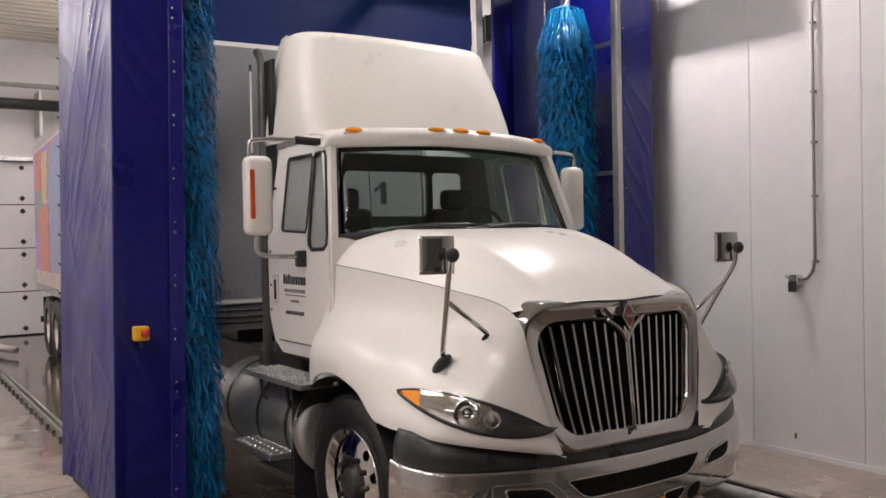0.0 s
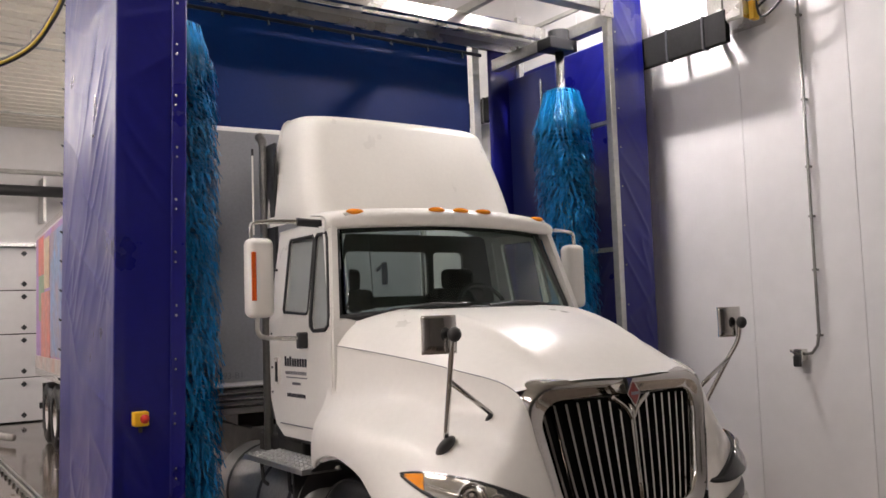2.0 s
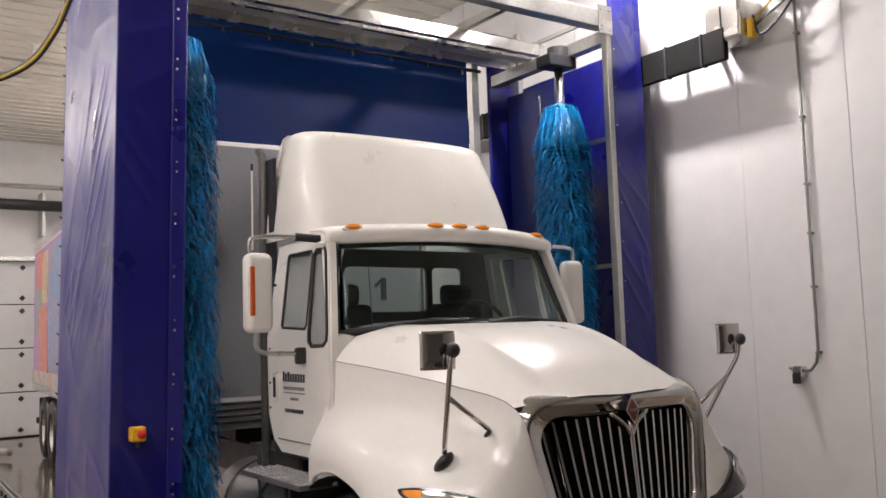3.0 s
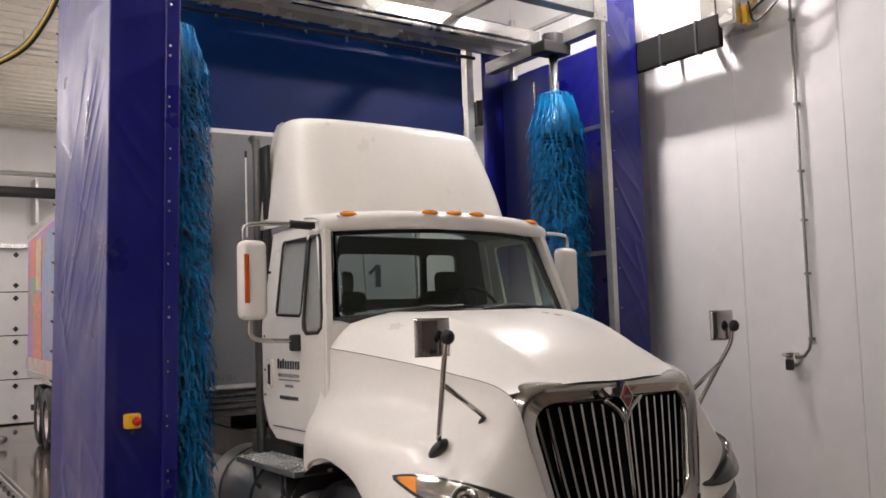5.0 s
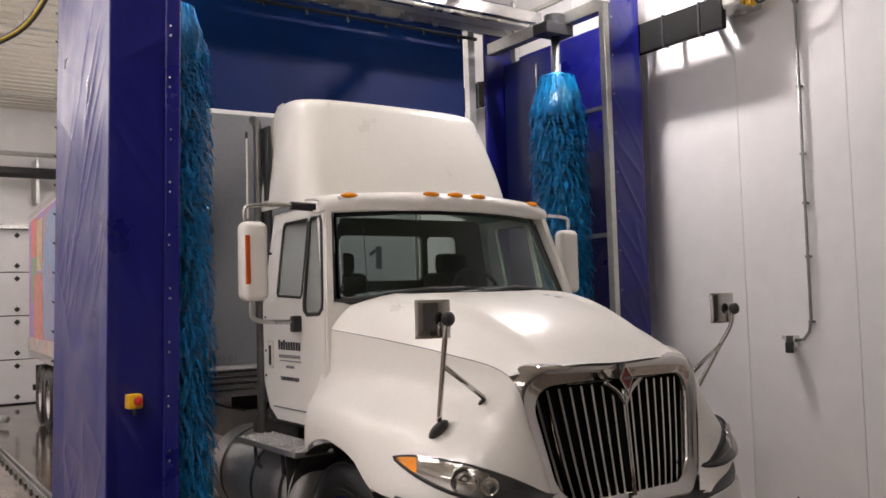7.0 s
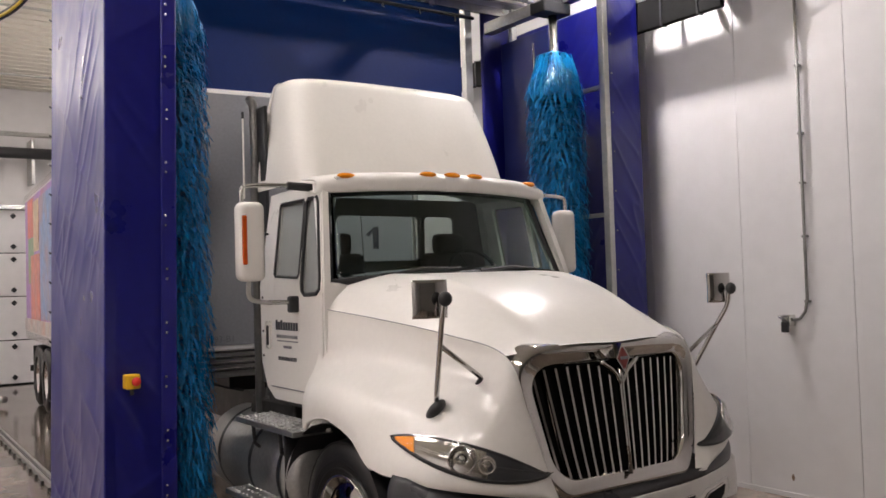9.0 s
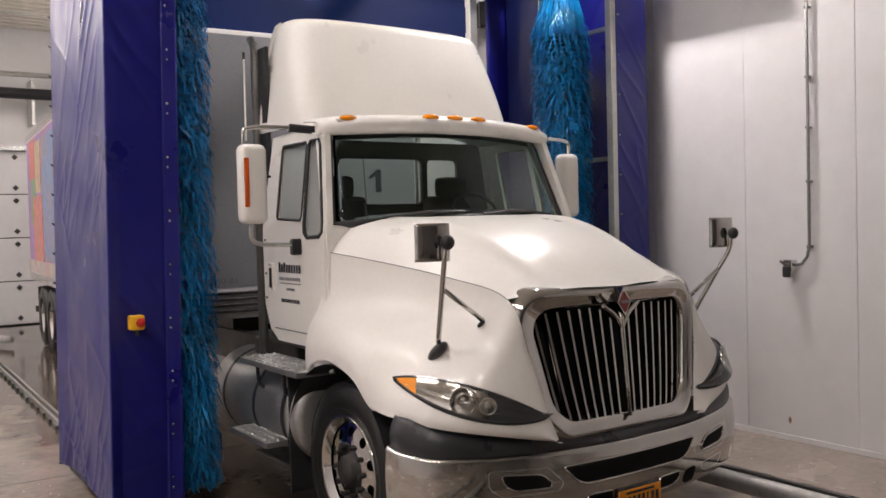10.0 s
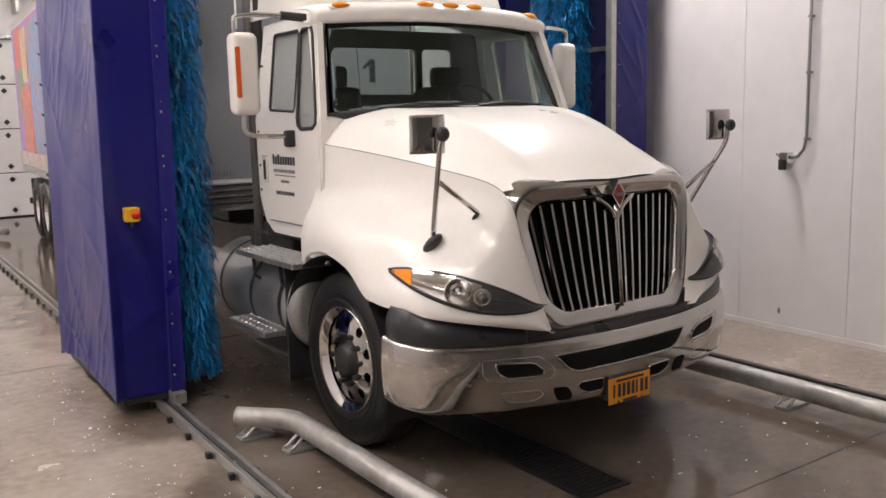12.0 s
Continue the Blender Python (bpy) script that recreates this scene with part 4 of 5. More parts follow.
def bumper():
    bm = grid(81, 28, bumper_at)
    bmesh.ops.recalc_face_normals(bm, faces=bm.faces[:])
    tree = BVHTree.FromBMesh(bm)
    ob = part("bumper", bm, CHROME, truck, "polished chrome wrap-around front bumper", smooth=True)
    ahead = (0, 1, 0)

    def flat(pts, n=6):
        """A closed outline with softened corners in (x, z), ahead of the nose."""
        out = []
        m = len(pts)
        for i in range(m):
            p, a, b = Vector(pts[i]), Vector(pts[i - 1]), Vector(pts[(i + 1) % m])
            ra, rb = min(0.022, (a - p).length * 0.4), min(0.022, (b - p).length * 0.4)
            q0, q1 = p + (a - p).normalized() * ra, p + (b - p).normalized() * rb
            for k in range(n):
                t = k / (n - 1)
                w = q0 * (1 - t) ** 2 + p * 2 * t * (1 - t) + q1 * t * t
                out.append((w.x, -1.5, w.y))
            for k in (0.33, 0.66):
                w = q1.lerp(b, k * 0.9)
                out.append((w.x, -1.5, w.y))
        return out

    # Flat black patches on the chrome imitate the shade inside the openings.
    mid = flat([(-0.475, 0.675), (0.475, 0.675), (0.40, 0.60), (0.34, 0.575), (-0.34, 0.575), (-0.40, 0.60)])
    part("intake", patch(mid, tree, ahead, 0.005, 10), PITCH, ob, "black patch for the shaded centre intake")
    part("intake_rim", border(mid, tree, ahead, 0.002, 0.006), CHROME, ob, smooth=True)
    for s in (-1, 1):
        fog = flat([(s * 0.80, 0.678), (s * 0.60, 0.658), (s * 0.54, 0.615), (s * 0.55, 0.587), (s * 0.74, 0.597), (s * 0.79, 0.63)])
        part("fog_shade", patch(fog, tree, ahead, 0.004), PITCH, ob, "black patch for the shaded fog lamp recess")
        part("fog_rim", border(fog, tree, ahead, 0.002, 0.006), CHROME, ob, smooth=True)
        # Dull beads draw the shading edges of the embossed outlines.
        out = flat([(s * 0.86, 0.70), (s * 0.56, 0.685), (s * 0.47, 0.60), (s * 0.50, 0.565), (s * 0.80, 0.575), (s * 0.86, 0.62)])
        part("recess_bead", border(out, tree, ahead, -0.001, 0.0028), TANK, ob, smooth=True)
        low = flat([(s * 0.78, 0.53), (s * 0.56, 0.515), (s * 0.54, 0.485), (s * 0.60, 0.462), (s * 0.74, 0.475)])
        part("lower_bead", border(low, tree, ahead, -0.001, 0.0024), TANK, ob, smooth=True)
        tow = flat([(s * 0.49, 0.515), (s * 0.40, 0.505), (s * 0.37, 0.46), (s * 0.38, 0.435), (s * 0.46, 0.44)])
        part("tow_shade", patch(tow, tree, ahead, 0.004), PITCH, ob, "black patch for the shaded tow eye opening")
        slot = flat([(s * 0.335, 0.515), (s * 0.17, 0.512), (s * 0.17, 0.45), (s * 0.27, 0.45), (s * 0.33, 0.48)])
        part("lower_slot_shade", patch(slot, tree, ahead, 0.004), PITCH, ob, "black patch for the shaded lower slot")
        part("slot_rim", border(slot, tree, ahead, 0.002, 0.004), CHROME, ob, smooth=True)
    lp = part("licence_plate", slab(-0.153, 0.153, -0.890, -0.884, 0.362, 0.50, 0.003), PLATE, ob, "orange licence plate with dark bars")
    part("plate_header", slab(-0.10, 0.10, -0.8925, -0.8905, 0.477, 0.489), INK, lp)
    for k, w in enumerate((0.012, 0.02, 0.02, 0.02, 0.02, 0.012, 0.02, 0.02)):
        x = -0.122 + k * 0.0335
        part("plate_bar", slab(x, x + w, -0.8925, -0.8905, 0.395, 0.465), INK, lp)
    part("plate_footer", slab(-0.05, 0.05, -0.8925, -0.8905, 0.366, 0.378), INK, lp)
    part("plate_holder", slab(-0.145, 0.145, -0.884, -0.84, 0.38, 0.508, 0.006), BLACK, ob)
    for x in (-0.085, 0.085):
        part("screw", tube([(x, -0.894, 0.372), (x, -0.888, 0.372)], 0.007, 8), STEEL, lp)
    return ob


bumper()


def strip_at(u, v):
    p, n = plan_at(u * 2 - 1)
    a = abs(u * 2 - 1)
    z0 = lerp(0.740, 0.80, a ** 1.5) - 0.01
    z1 = lerp(0.80, 0.945, min(1, a * 1.25) ** 1.3)
    off = -0.028 + 0.012 * math.sin(math.pi * v) - 0.03 * v * v
    return Vector((p.x, p.y, lerp(z0, z1, v))) + n * off


strip = part("bumper_cover", grid(71, 9, strip_at, 0.006), GREY_PLASTIC, truck, "dark grey plastic bumper cover", smooth=True)
part("nose_filler", slab(-0.62, 0.62, -0.80, -0.6, 0.55, 0.86, 0.01), BLACK, truck)


# ---- headlamps
def headlamp(side):
    def outline(grow):
        pts = []
        n = 40
        for k in range(n):
            a = 2 * math.pi * k / n
            t = 0.5 - 0.5 * math.cos(a)
            top = 0.062 * math.sin(math.pi * min(1, t * 1.05)) ** 0.8
            low = 0.075 * math.sin(math.pi * t) ** 0.75
            spine = Vector((lerp(1.215, 0.67, t), lerp(-0.50, -1.0, t), lerp(1.105, 0.935, t ** 1.15)))
            h = (top + grow) if a < math.pi else -(low + grow)
            pts.append(spine + Vector((0, 0, h)))
        return pts
    d = (-0.55, 0.8, -0.02)
    ob = part("headlamp", mirrored(patch(outline(0.0), FENDER_TREE, d, 0.006, 6), side), CHROME, truck, "large almond-shaped headlamp", smooth=True)
    part("bezel", mirrored(border(outline(0.0), FENDER_TREE, d, 0.004, 0.010), side), BLACK, ob, "black rim")

    def cut(t0, t1, f):
        pts = []
        n = 12
        for k in range(n + 1):
            t = lerp(t0, t1, k / n)
            pts.append((t, 1))
        for k in range(n + 1):
            t = lerp(t1, t0, k / n)
            pts.append((t, -1))
        out = []
        for t, s in pts:
            top = 0.062 * math.sin(math.pi * min(1, t * 1.05)) ** 0.8
            low = 0.075 * math.sin(math.pi * t) ** 0.75
            spine = Vector((lerp(1.215, 0.67, t), lerp(-0.50, -1.0, t), lerp(1.105, 0.935, t ** 1.15)))
            out.append(spine + Vector((0, 0, (top if s > 0 else -low) * f)))
        return out
    part("turn_lamp", mirrored(patch(cut(0.03, 0.155, 0.9), FENDER_TREE, d, 0.010, 4), side), AMBER, ob, "amber turn signal", smooth=True)
    part("dark_bezel", mirrored(patch(cut(0.60, 0.97, 0.94), FENDER_TREE, d, 0.010, 4), side), GREY_PLASTIC, ob, "dark inner bezel", smooth=True)
    for t, r, lift in ((0.45, 0.060, 0.016), (0.60, 0.036, 0.014)):
        spine = Vector((lerp(1.215, 0.67, t), lerp(-0.50, -1.0, t), lerp(1.105, 0.935, t ** 1.15) - 0.006))
        c = onto(FENDER_TREE, spine, d, lift)
        turn = Vector((0.55, -0.82, 0.1)).to_track_quat("Z", "Y").to_matrix().to_4x4()
        b = lathe([(-0.01, r * 1.12), (0.006, r * 1.14), (0.008, r), (-0.004, r * 0.9), (-0.012, r * 0.45), (0.0, r * 0.4), (0.004, 0.0)], 28, "z")
        b.transform(Matrix.Translation(c) @ turn)
        rf = part("reflector", mirrored(b, side), CHROME if r > 0.05 else ALU, ob, "round chrome reflector", smooth=True)
    lens = part("lens", mirrored(patch(outline(-0.002), FENDER_TREE, d, 0.034, 6), side), LENS, ob, "clear lens", smooth=True)
    lens.visible_shadow = False
    return ob


headlamp(-1)
headlamp(1)


# ---- cab
def side_x(z):
    return 0.965 if z < 1.85 else lerp(0.965, 0.872, (z - 1.85) / 0.6)


def cab_side(side, outer, holes, thick, proud):
    return holed(outer, holes, lambda a, b, d: Vector((side * (side_x(b) + proud - thick + d), a, b)), thick)


DOOR_OUT = [(0.625, 1.215), (1.30, 1.215), (1.40, 1.26), (1.45, 1.36), (1.46, 1.85), (1.45, 2.38), (1.42, 2.42), (0.80, 2.42), (0.77, 2.40), (0.622, 1.87), (0.62, 1.85)]
MAIN_HOLE = [(1.28, 1.915), (1.3, 1.93), (1.33, 2.36), (1.315, 2.385), (0.99, 2.385), (0.97, 2.36), (0.935, 1.92), (0.95, 1.9)]
VENT_HOLE = [(0.89, 1.87), (0.88, 1.82), (0.845, 1.795), (0.69, 1.8), (0.645, 1.83), (0.645, 1.88), (0.785, 2.35), (0.81, 2.385), (0.925, 2.385), (0.945, 2.36)]
SIDE_OUT = [(0.60, 1.13), (1.32, 1.13), (1.44, 1.2), (1.52, 1.36), (1.53, 1.85), (1.53, 2.46), (0.78, 2.46), (0.60, 1.87), (0.60, 1.85)]
CUT = [(0.63, 1.25), (1.36, 1.25), (1.42, 1.36), (1.43, 1.85), (1.425, 2.4), (0.815, 2.4), (0.63, 1.87), (0.625, 1.85)]
body = part("cab_body", cab_side(-1, SIDE_OUT, [CUT], 0.04, 0.0), PAINT, truck, "white cab shell")
part("cab_side", cab_side(1, SIDE_OUT, [CUT], 0.04, 0.0), PAINT, body)
part("cab_back", holed([(-0.93, 1.13), (0.93, 1.13), (0.93, 1.85), (0.86, 2.46), (-0.86, 2.46), (-0.93, 1.85)],
                       [rounded(-0.62, 0.30, 2.01, 2.335, 0.04), rounded(0.345, 0.62, 2.01, 2.335, 0.04)], lambda a, b, d: Vector((a, 1.50 + d, b)), 0.03), INTERIOR, body)
part("cab_floor", slab(-0.93, 0.93, 0.6, 1.5, 1.10, 1.16), DARK, body)
part("roof", grid(24, 17, lambda u, v: Vector((lerp(-0.875, 0.875, u), lerp(0.80, 1.53, v), 2.455 + 0.085 * (1 - abs(2 * u - 1) ** 5) * min(1, v * 6 + 0.4))), 0.03), PAINT, body, smooth=True)
part("firewall", slab(-0.84, 0.84, 0.56, 0.64, 1.1, 1.72), DARK, body)
for side in (-1, 1):
    part("cowl_corner", mirrored(slab(0.80, 0.956, 0.60, 0.74, 1.62, 1.866, 0.03, 4), side), PAINT, body, smooth=True)
    # windscreen pillar
    part("pillar", tube([(side * 0.945, 0.62, 1.80), (side * 0.935, 0.665, 1.92), (side * 0.885, 0.80, 2.30), (side * 0.865, 0.86, 2.47)], 0.026, 10, 10), PAINT, body, smooth=True)
    door = part("door", cab_side(side, DOOR_OUT, [MAIN_HOLE, VENT_HOLE], 0.035, 0.008), PAINT, truck, "white cab door with fleet lettering shown as bars" if side < 0 else "white cab door")
    for lp, nm in ((MAIN_HOLE, "window_seal"), (VENT_HOLE, "vent_seal")):
        pts = [Vector((side * (side_x(b) + 0.008), a, b)) for a, b in lp]
        part(nm, tube([*pts, pts[0]], 0.012 if nm == "vent_seal" else 0.009, 6), BLACK, door, "black rubber seal")
        pane = part("side_window" if nm == "window_seal" else "vent_window", holed(lp, [], lambda a, b, d: Vector((side * (side_x(b) - 0.012 + d), a, b)), 0.005), GLASS_SIDE if side < 0 else GLASS, door, "grey misted side glass")
        pane.visible_shadow = False
    hd = part("handle_plate", mirrored(slab(0.966, 0.982, 1.345, 1.41, 1.45, 1.63, 0.02, 3), side), PAINT, door)
    part("handle", mirrored(slab(0.976, 0.992, 1.365, 1.392, 1.47, 1.60, 0.008), side), BLACK, hd, "black door handle")
    for z in (1.40, 1.56, 1.78, 2.0, 2.2):
        part("door_bolt", mirrored(tube([(0.965, 1.485, z), (side_x(z) + 0.006, 1.485, z)], 0.008, 8), side), BLACK, door)
    if side < 0:
        for y0, y1, z0, z1, m in ((1.27, 0.94, 1.575, 1.625, INK), (1.26, 0.95, 1.525, 1.545, INK_GREY), (1.25, 0.95, 1.503, 1.510, INK_GREY), (1.16, 1.04, 1.462, 1.478, INK_GREY), (1.24, 0.97, 1.385, 1.408, INK)):
            n = 9 if z1 - z0 > 0.03 else 12
            for k in range(n if z1 - z0 > 0.01 else 1):
                w = (y0 - y1) / (n if z1 - z0 > 0.01 else 1)
                a = y0 - k * w
                tall = 1.25 if (k in (0, 2) and z1 - z0 > 0.03) else 1.0
                part("lettering_bar", slab(-0.9750, -0.9735, a - w * (0.72 if z1 - z0 > 0.01 else 1), a, z0, lerp(z0, z1, tall)), m, door)
    part("lower_seam", mirrored(slab(0.966, 0.974, 0.63, 1.36, 1.207, 1.213), side), INK_GREY, door)


def screen_at(u, v, off=0.0):
    a = u * 2 - 1
    x0, x1 = 0.905, 0.80
    y = lerp(lerp(0.445, 0.655, a * a), lerp(0.70, 0.865, a * a), v)
    z = lerp(lerp(1.895, 1.862, a * a), lerp(2.47, 2.445, a * a), v)
    return Vector((a * lerp(x0, x1, v), y - off, z + off * 0.3))


ws = part("windscreen", grid(32, 12, lambda u, v: screen_at(lerp(0.015, 0.985, u), v), 0.006), GLASS, truck, "curved clear windscreen with wet edges", smooth=True)
ws.visible_shadow = False
edge = [screen_at(k / 30, 0.0) for k in range(31)] + [screen_at(1, k / 12) for k in range(1, 13)] + [screen_at(1 - k / 30, 1.0) for k in range(1, 31)] + [screen_at(0, 1 - k / 12) for k in range(1, 12)]
part("windscreen_gasket", tube([*edge, edge[0]], 0.022, 8), BLACK, ws, "black rubber gasket", smooth=True)
part("cowl", grid(24, 6, lambda u, v: Vector((lerp(-0.84, 0.84, u), lerp(0.435, 0.50, v) + 0.2 * (2 * u - 1) ** 2, 1.885 - 0.045 * v - 0.03 * (2 * u - 1) ** 2)), 0.01), BLACK, truck, "black wiper cowl")
part("sun_band", grid(24, 4, lambda u, v: screen_at(lerp(0.03, 0.97, u), lerp(0.9, 0.985, v), -0.012)), INTERIOR, ws, "dark header behind the glass")
for x0, x1 in ((-0.62, -0.1), (0.05, 0.58)):
    u0, u1 = (x0 / 0.9 + 1) / 2, (x1 / 0.9 + 1) / 2
    wp = part("wiper", tube([screen_at(u0, 0.02, 0.02), screen_at(lerp(u0, u1, 0.5), 0.065, 0.03), screen_at(u1, 0.05, 0.025)], 0.008, 6), BLACK, truck, "black wiper arm")
    part("blade", tube([screen_at(lerp(u0, u1, k / 8), 0.035 + 0.03 * k / 8, 0.016) for k in range(9)], 0.007, 6), RUBBER, wp)
part("dashboard", slab(-0.92, 0.92, 0.66, 1.0, 1.45, 1.86, 0.05, 3), INTERIOR, truck, "dark dashboard")
part("dash_hood", slab(0.2, 0.8, 0.75, 1.02, 1.84, 1.93, 0.04, 3), INTERIOR, truck)


def cab_seat(x):
    ob = part("seat", slab(x - 0.24, x + 0.24, 1.0, 1.4, 1.35, 1.52, 0.05, 3), SEAT, truck, "dark cloth cab seat")
    part("backrest", slab(x - 0.23, x + 0.23, 1.30, 1.43, 1.5, 2.06, 0.05, 3), SEAT, ob)
    part("headrest", slab(x - 0.13, x + 0.13, 1.31, 1.41, 2.05, 2.2, 0.04, 3), SEAT, ob)


cab_seat(-0.5)
cab_seat(0.46)
wheel_ring = [Vector((0.46 + 0.21 * math.cos(a), 1.04 + 0.07 * math.sin(a), 1.88 + 0.19 * math.sin(a))) for a in (2 * math.pi * k / 28 for k in range(29))]
sw = part("steering_wheel", tube(wheel_ring, 0.015, 8), BLACK, truck, smooth=True)
part("hub", tube([(0.46, 1.04, 1.88), (0.46, 0.9, 1.74)], 0.05, 10), BLACK, sw)
for k in (0, 9, 18):
    part("spoke", tube([(0.46, 1.03, 1.88), wheel_ring[k]], 0.012, 6), BLACK, sw)
part("pennant_cord", tube([screen_at(0.118, 0.02, -0.03), screen_at(0.128, 0.97, -0.03)], 0.003, 5), INK, truck, "thin dark wire antenna")

# ---- roof visor and its marker lamps
def visor_at(u, v):
    a = u * 2 - 1
    sec = ((0.10, -0.01, 0), (0.0, -0.025, 0), (-0.03, 0.01, 0), (-0.02, 0.06, 0), (0.05, 0.095, 0), (0.25, 0.115, 0))
    o = spline_point(sec, v)
    fade = 1 - 0.25 * abs(a) ** 8
    return Vector((a * 0.905, 0.64 + 0.165 * abs(a) ** 2.3 + o.x * fade, 2.455 - 0.028 * a * a + o.y * fade))


visor = part("roof_visor", grid(48, 18, visor_at, 0.012), PAINT, truck, "white roof visor with amber marker lamps", smooth=True)
for x in (-0.724, -0.185, 0.0, 0.185, 0.724):
    u = (x / 0.905 + 1) / 2
    p = visor_at(u, 0.70)
    b = bmesh.new()
    bmesh.ops.create_uvsphere(b, u_segments=16, v_segments=10, radius=1, matrix=Matrix.Translation(p + Vector((0, 0.0, 0.0))) @ Matrix.Diagonal((0.062, 0.03, 0.020, 1)))
    mk = part("marker_lamp", b, AMBER, visor, "amber marker lamp", smooth=True)
    part("lamp_base", slab(p.x - 0.075, p.x + 0.075, p.y - 0.008, p.y + 0.04, p.z - 0.026, p.z - 0.004, 0.008), PAINT, mk)

# ---- roof fairing
def fairing_at(u, v):
    """u round the plan from one rear edge over the nose to the other; v upward, then over the top."""
    z = lerp(2.50, 3.21, min(1, v / 0.86))
    k = max(0, (v - 0.86) / 0.14)
    t = (z - 2.5) / 0.71
    w = lerp(0.895, 0.775, t ** 1.6) - 0.05 * k
    yf = lerp(1.0, 1.30, t ** 1.15) + 0.10 * k
    yb = 1.66
    a = (u * 2 - 1) * math.pi / 2
    sx, cy = math.sin(a), math.cos(a)
    p = 0.42
    x = w * math.copysign(abs(sx) ** p, sx)
    y = yb - (yb - yf) * abs(cy) ** p
    zz = z + 0.045 * math.sin(k * math.pi / 2) + 0.012 * (1 - (x / 0.9) ** 2) * t
    return Vector((x, y, zz))


fairing = part("roof_fairing", grid(70, 34, fairing_at), FAIRING, truck, "tall white fibreglass roof fairing", smooth=True)
top_rim = [fairing_at(k / 40, 1.0) for k in range(41)]
bm = bmesh.new()
bm.faces.new([bm.verts.new(p) for p in top_rim])
part("fairing_top", bm, FAIRING, fairing)
for side in (-1, 1):
    part("fairing_edge", tube([fairing_at(0.0 if side < 0 else 1.0, v / 10) for v in range(11)], 0.014, 8), FAIRING, fairing, smooth=True)

# ---- exhaust stack and antenna behind and beside the cab
for side in (-1, 1):
    ex = part("exhaust_pipe", tube([(side * 0.90, 1.72, 0.9), (side * 0.90, 1.72, 3.05), (side * 0.90, 1.73, 3.11), (side * 0.90, 1.79, 3.16)], 0.032, 14), DULL_PIPE, truck, "vertical steel exhaust stack", smooth=True)
    part("cab_extender", slab(side * 0.88 - 0.012, side * 0.88 + 0.012, 1.56, 1.70, 1.2, 3.08, 0.008), BLACK, truck, "black rubber cab extender")
for side in (-1,):
    an = part("antenna", tube([(side * 1.285, 0.98, 2.38), (side * 1.285, 0.98, 2.86)], 0.006, 8), PAINT, truck, "thin white whip antenna")
    part("antenna_tip", tube([(side * 1.285, 0.98, 2.86), (side * 1.285, 0.98, 2.90)], 0.008, 8), BLACK, an)


# ---- door mirrors
def door_mirror(side):
    s = side
    hs = bmesh.new()
    box(hs, 1.178, 1.345, 0.91, 1.03, 1.885, 2.36, 0.045, 4)
    ob = part("door_mirror", mirrored(hs, s), PAINT, truck, "tall white door mirror on chrome arms", smooth=True)
    part("mirror_glass", mirrored(slab(1.198, 1.325, 1.03, 1.036, 1.92, 2.33, 0.003), s), CHROME, ob)
    if s < 0:
        part("reflector", mirrored(slab(1.302, 1.330, 0.903, 0.922, 1.985, 2.275, 0.006), s), ORANGE_REFLECTOR, ob, "orange reflector strip")
    part("upper_arm", mirrored(tube([(1.30, 0.99, 2.34), (1.30, 0.99, 2.42), (1.27, 0.985, 2.455), (1.10, 0.96, 2.465), (0.86, 0.92, 2.455)], 0.014, 10, 24), s), STEEL, ob, "bright steel arm", smooth=True)
    part("upper_foot", mirrored(tube([(1.02, 0.95, 2.465), (0.86, 0.92, 2.452)], 0.026, 10), s), BLACK, ob)
    part("lower_arm", mirrored(tube([(1.27, 0.98, 1.90), (1.27, 0.98, 1.80), (1.22, 0.97, 1.765), (1.08, 0.955, 1.755), (0.97, 0.95, 1.755)], 0.014, 10, 24), s), STEEL, ob, "bright steel arm", smooth=True)
    part("lower_foot", mirrored(slab(0.955, 1.03, 0.925, 0.98, 1.69, 1.79, 0.014, 3), s), BLACK, ob)
    return ob


door_mirror(-1)
door_mirror(1)


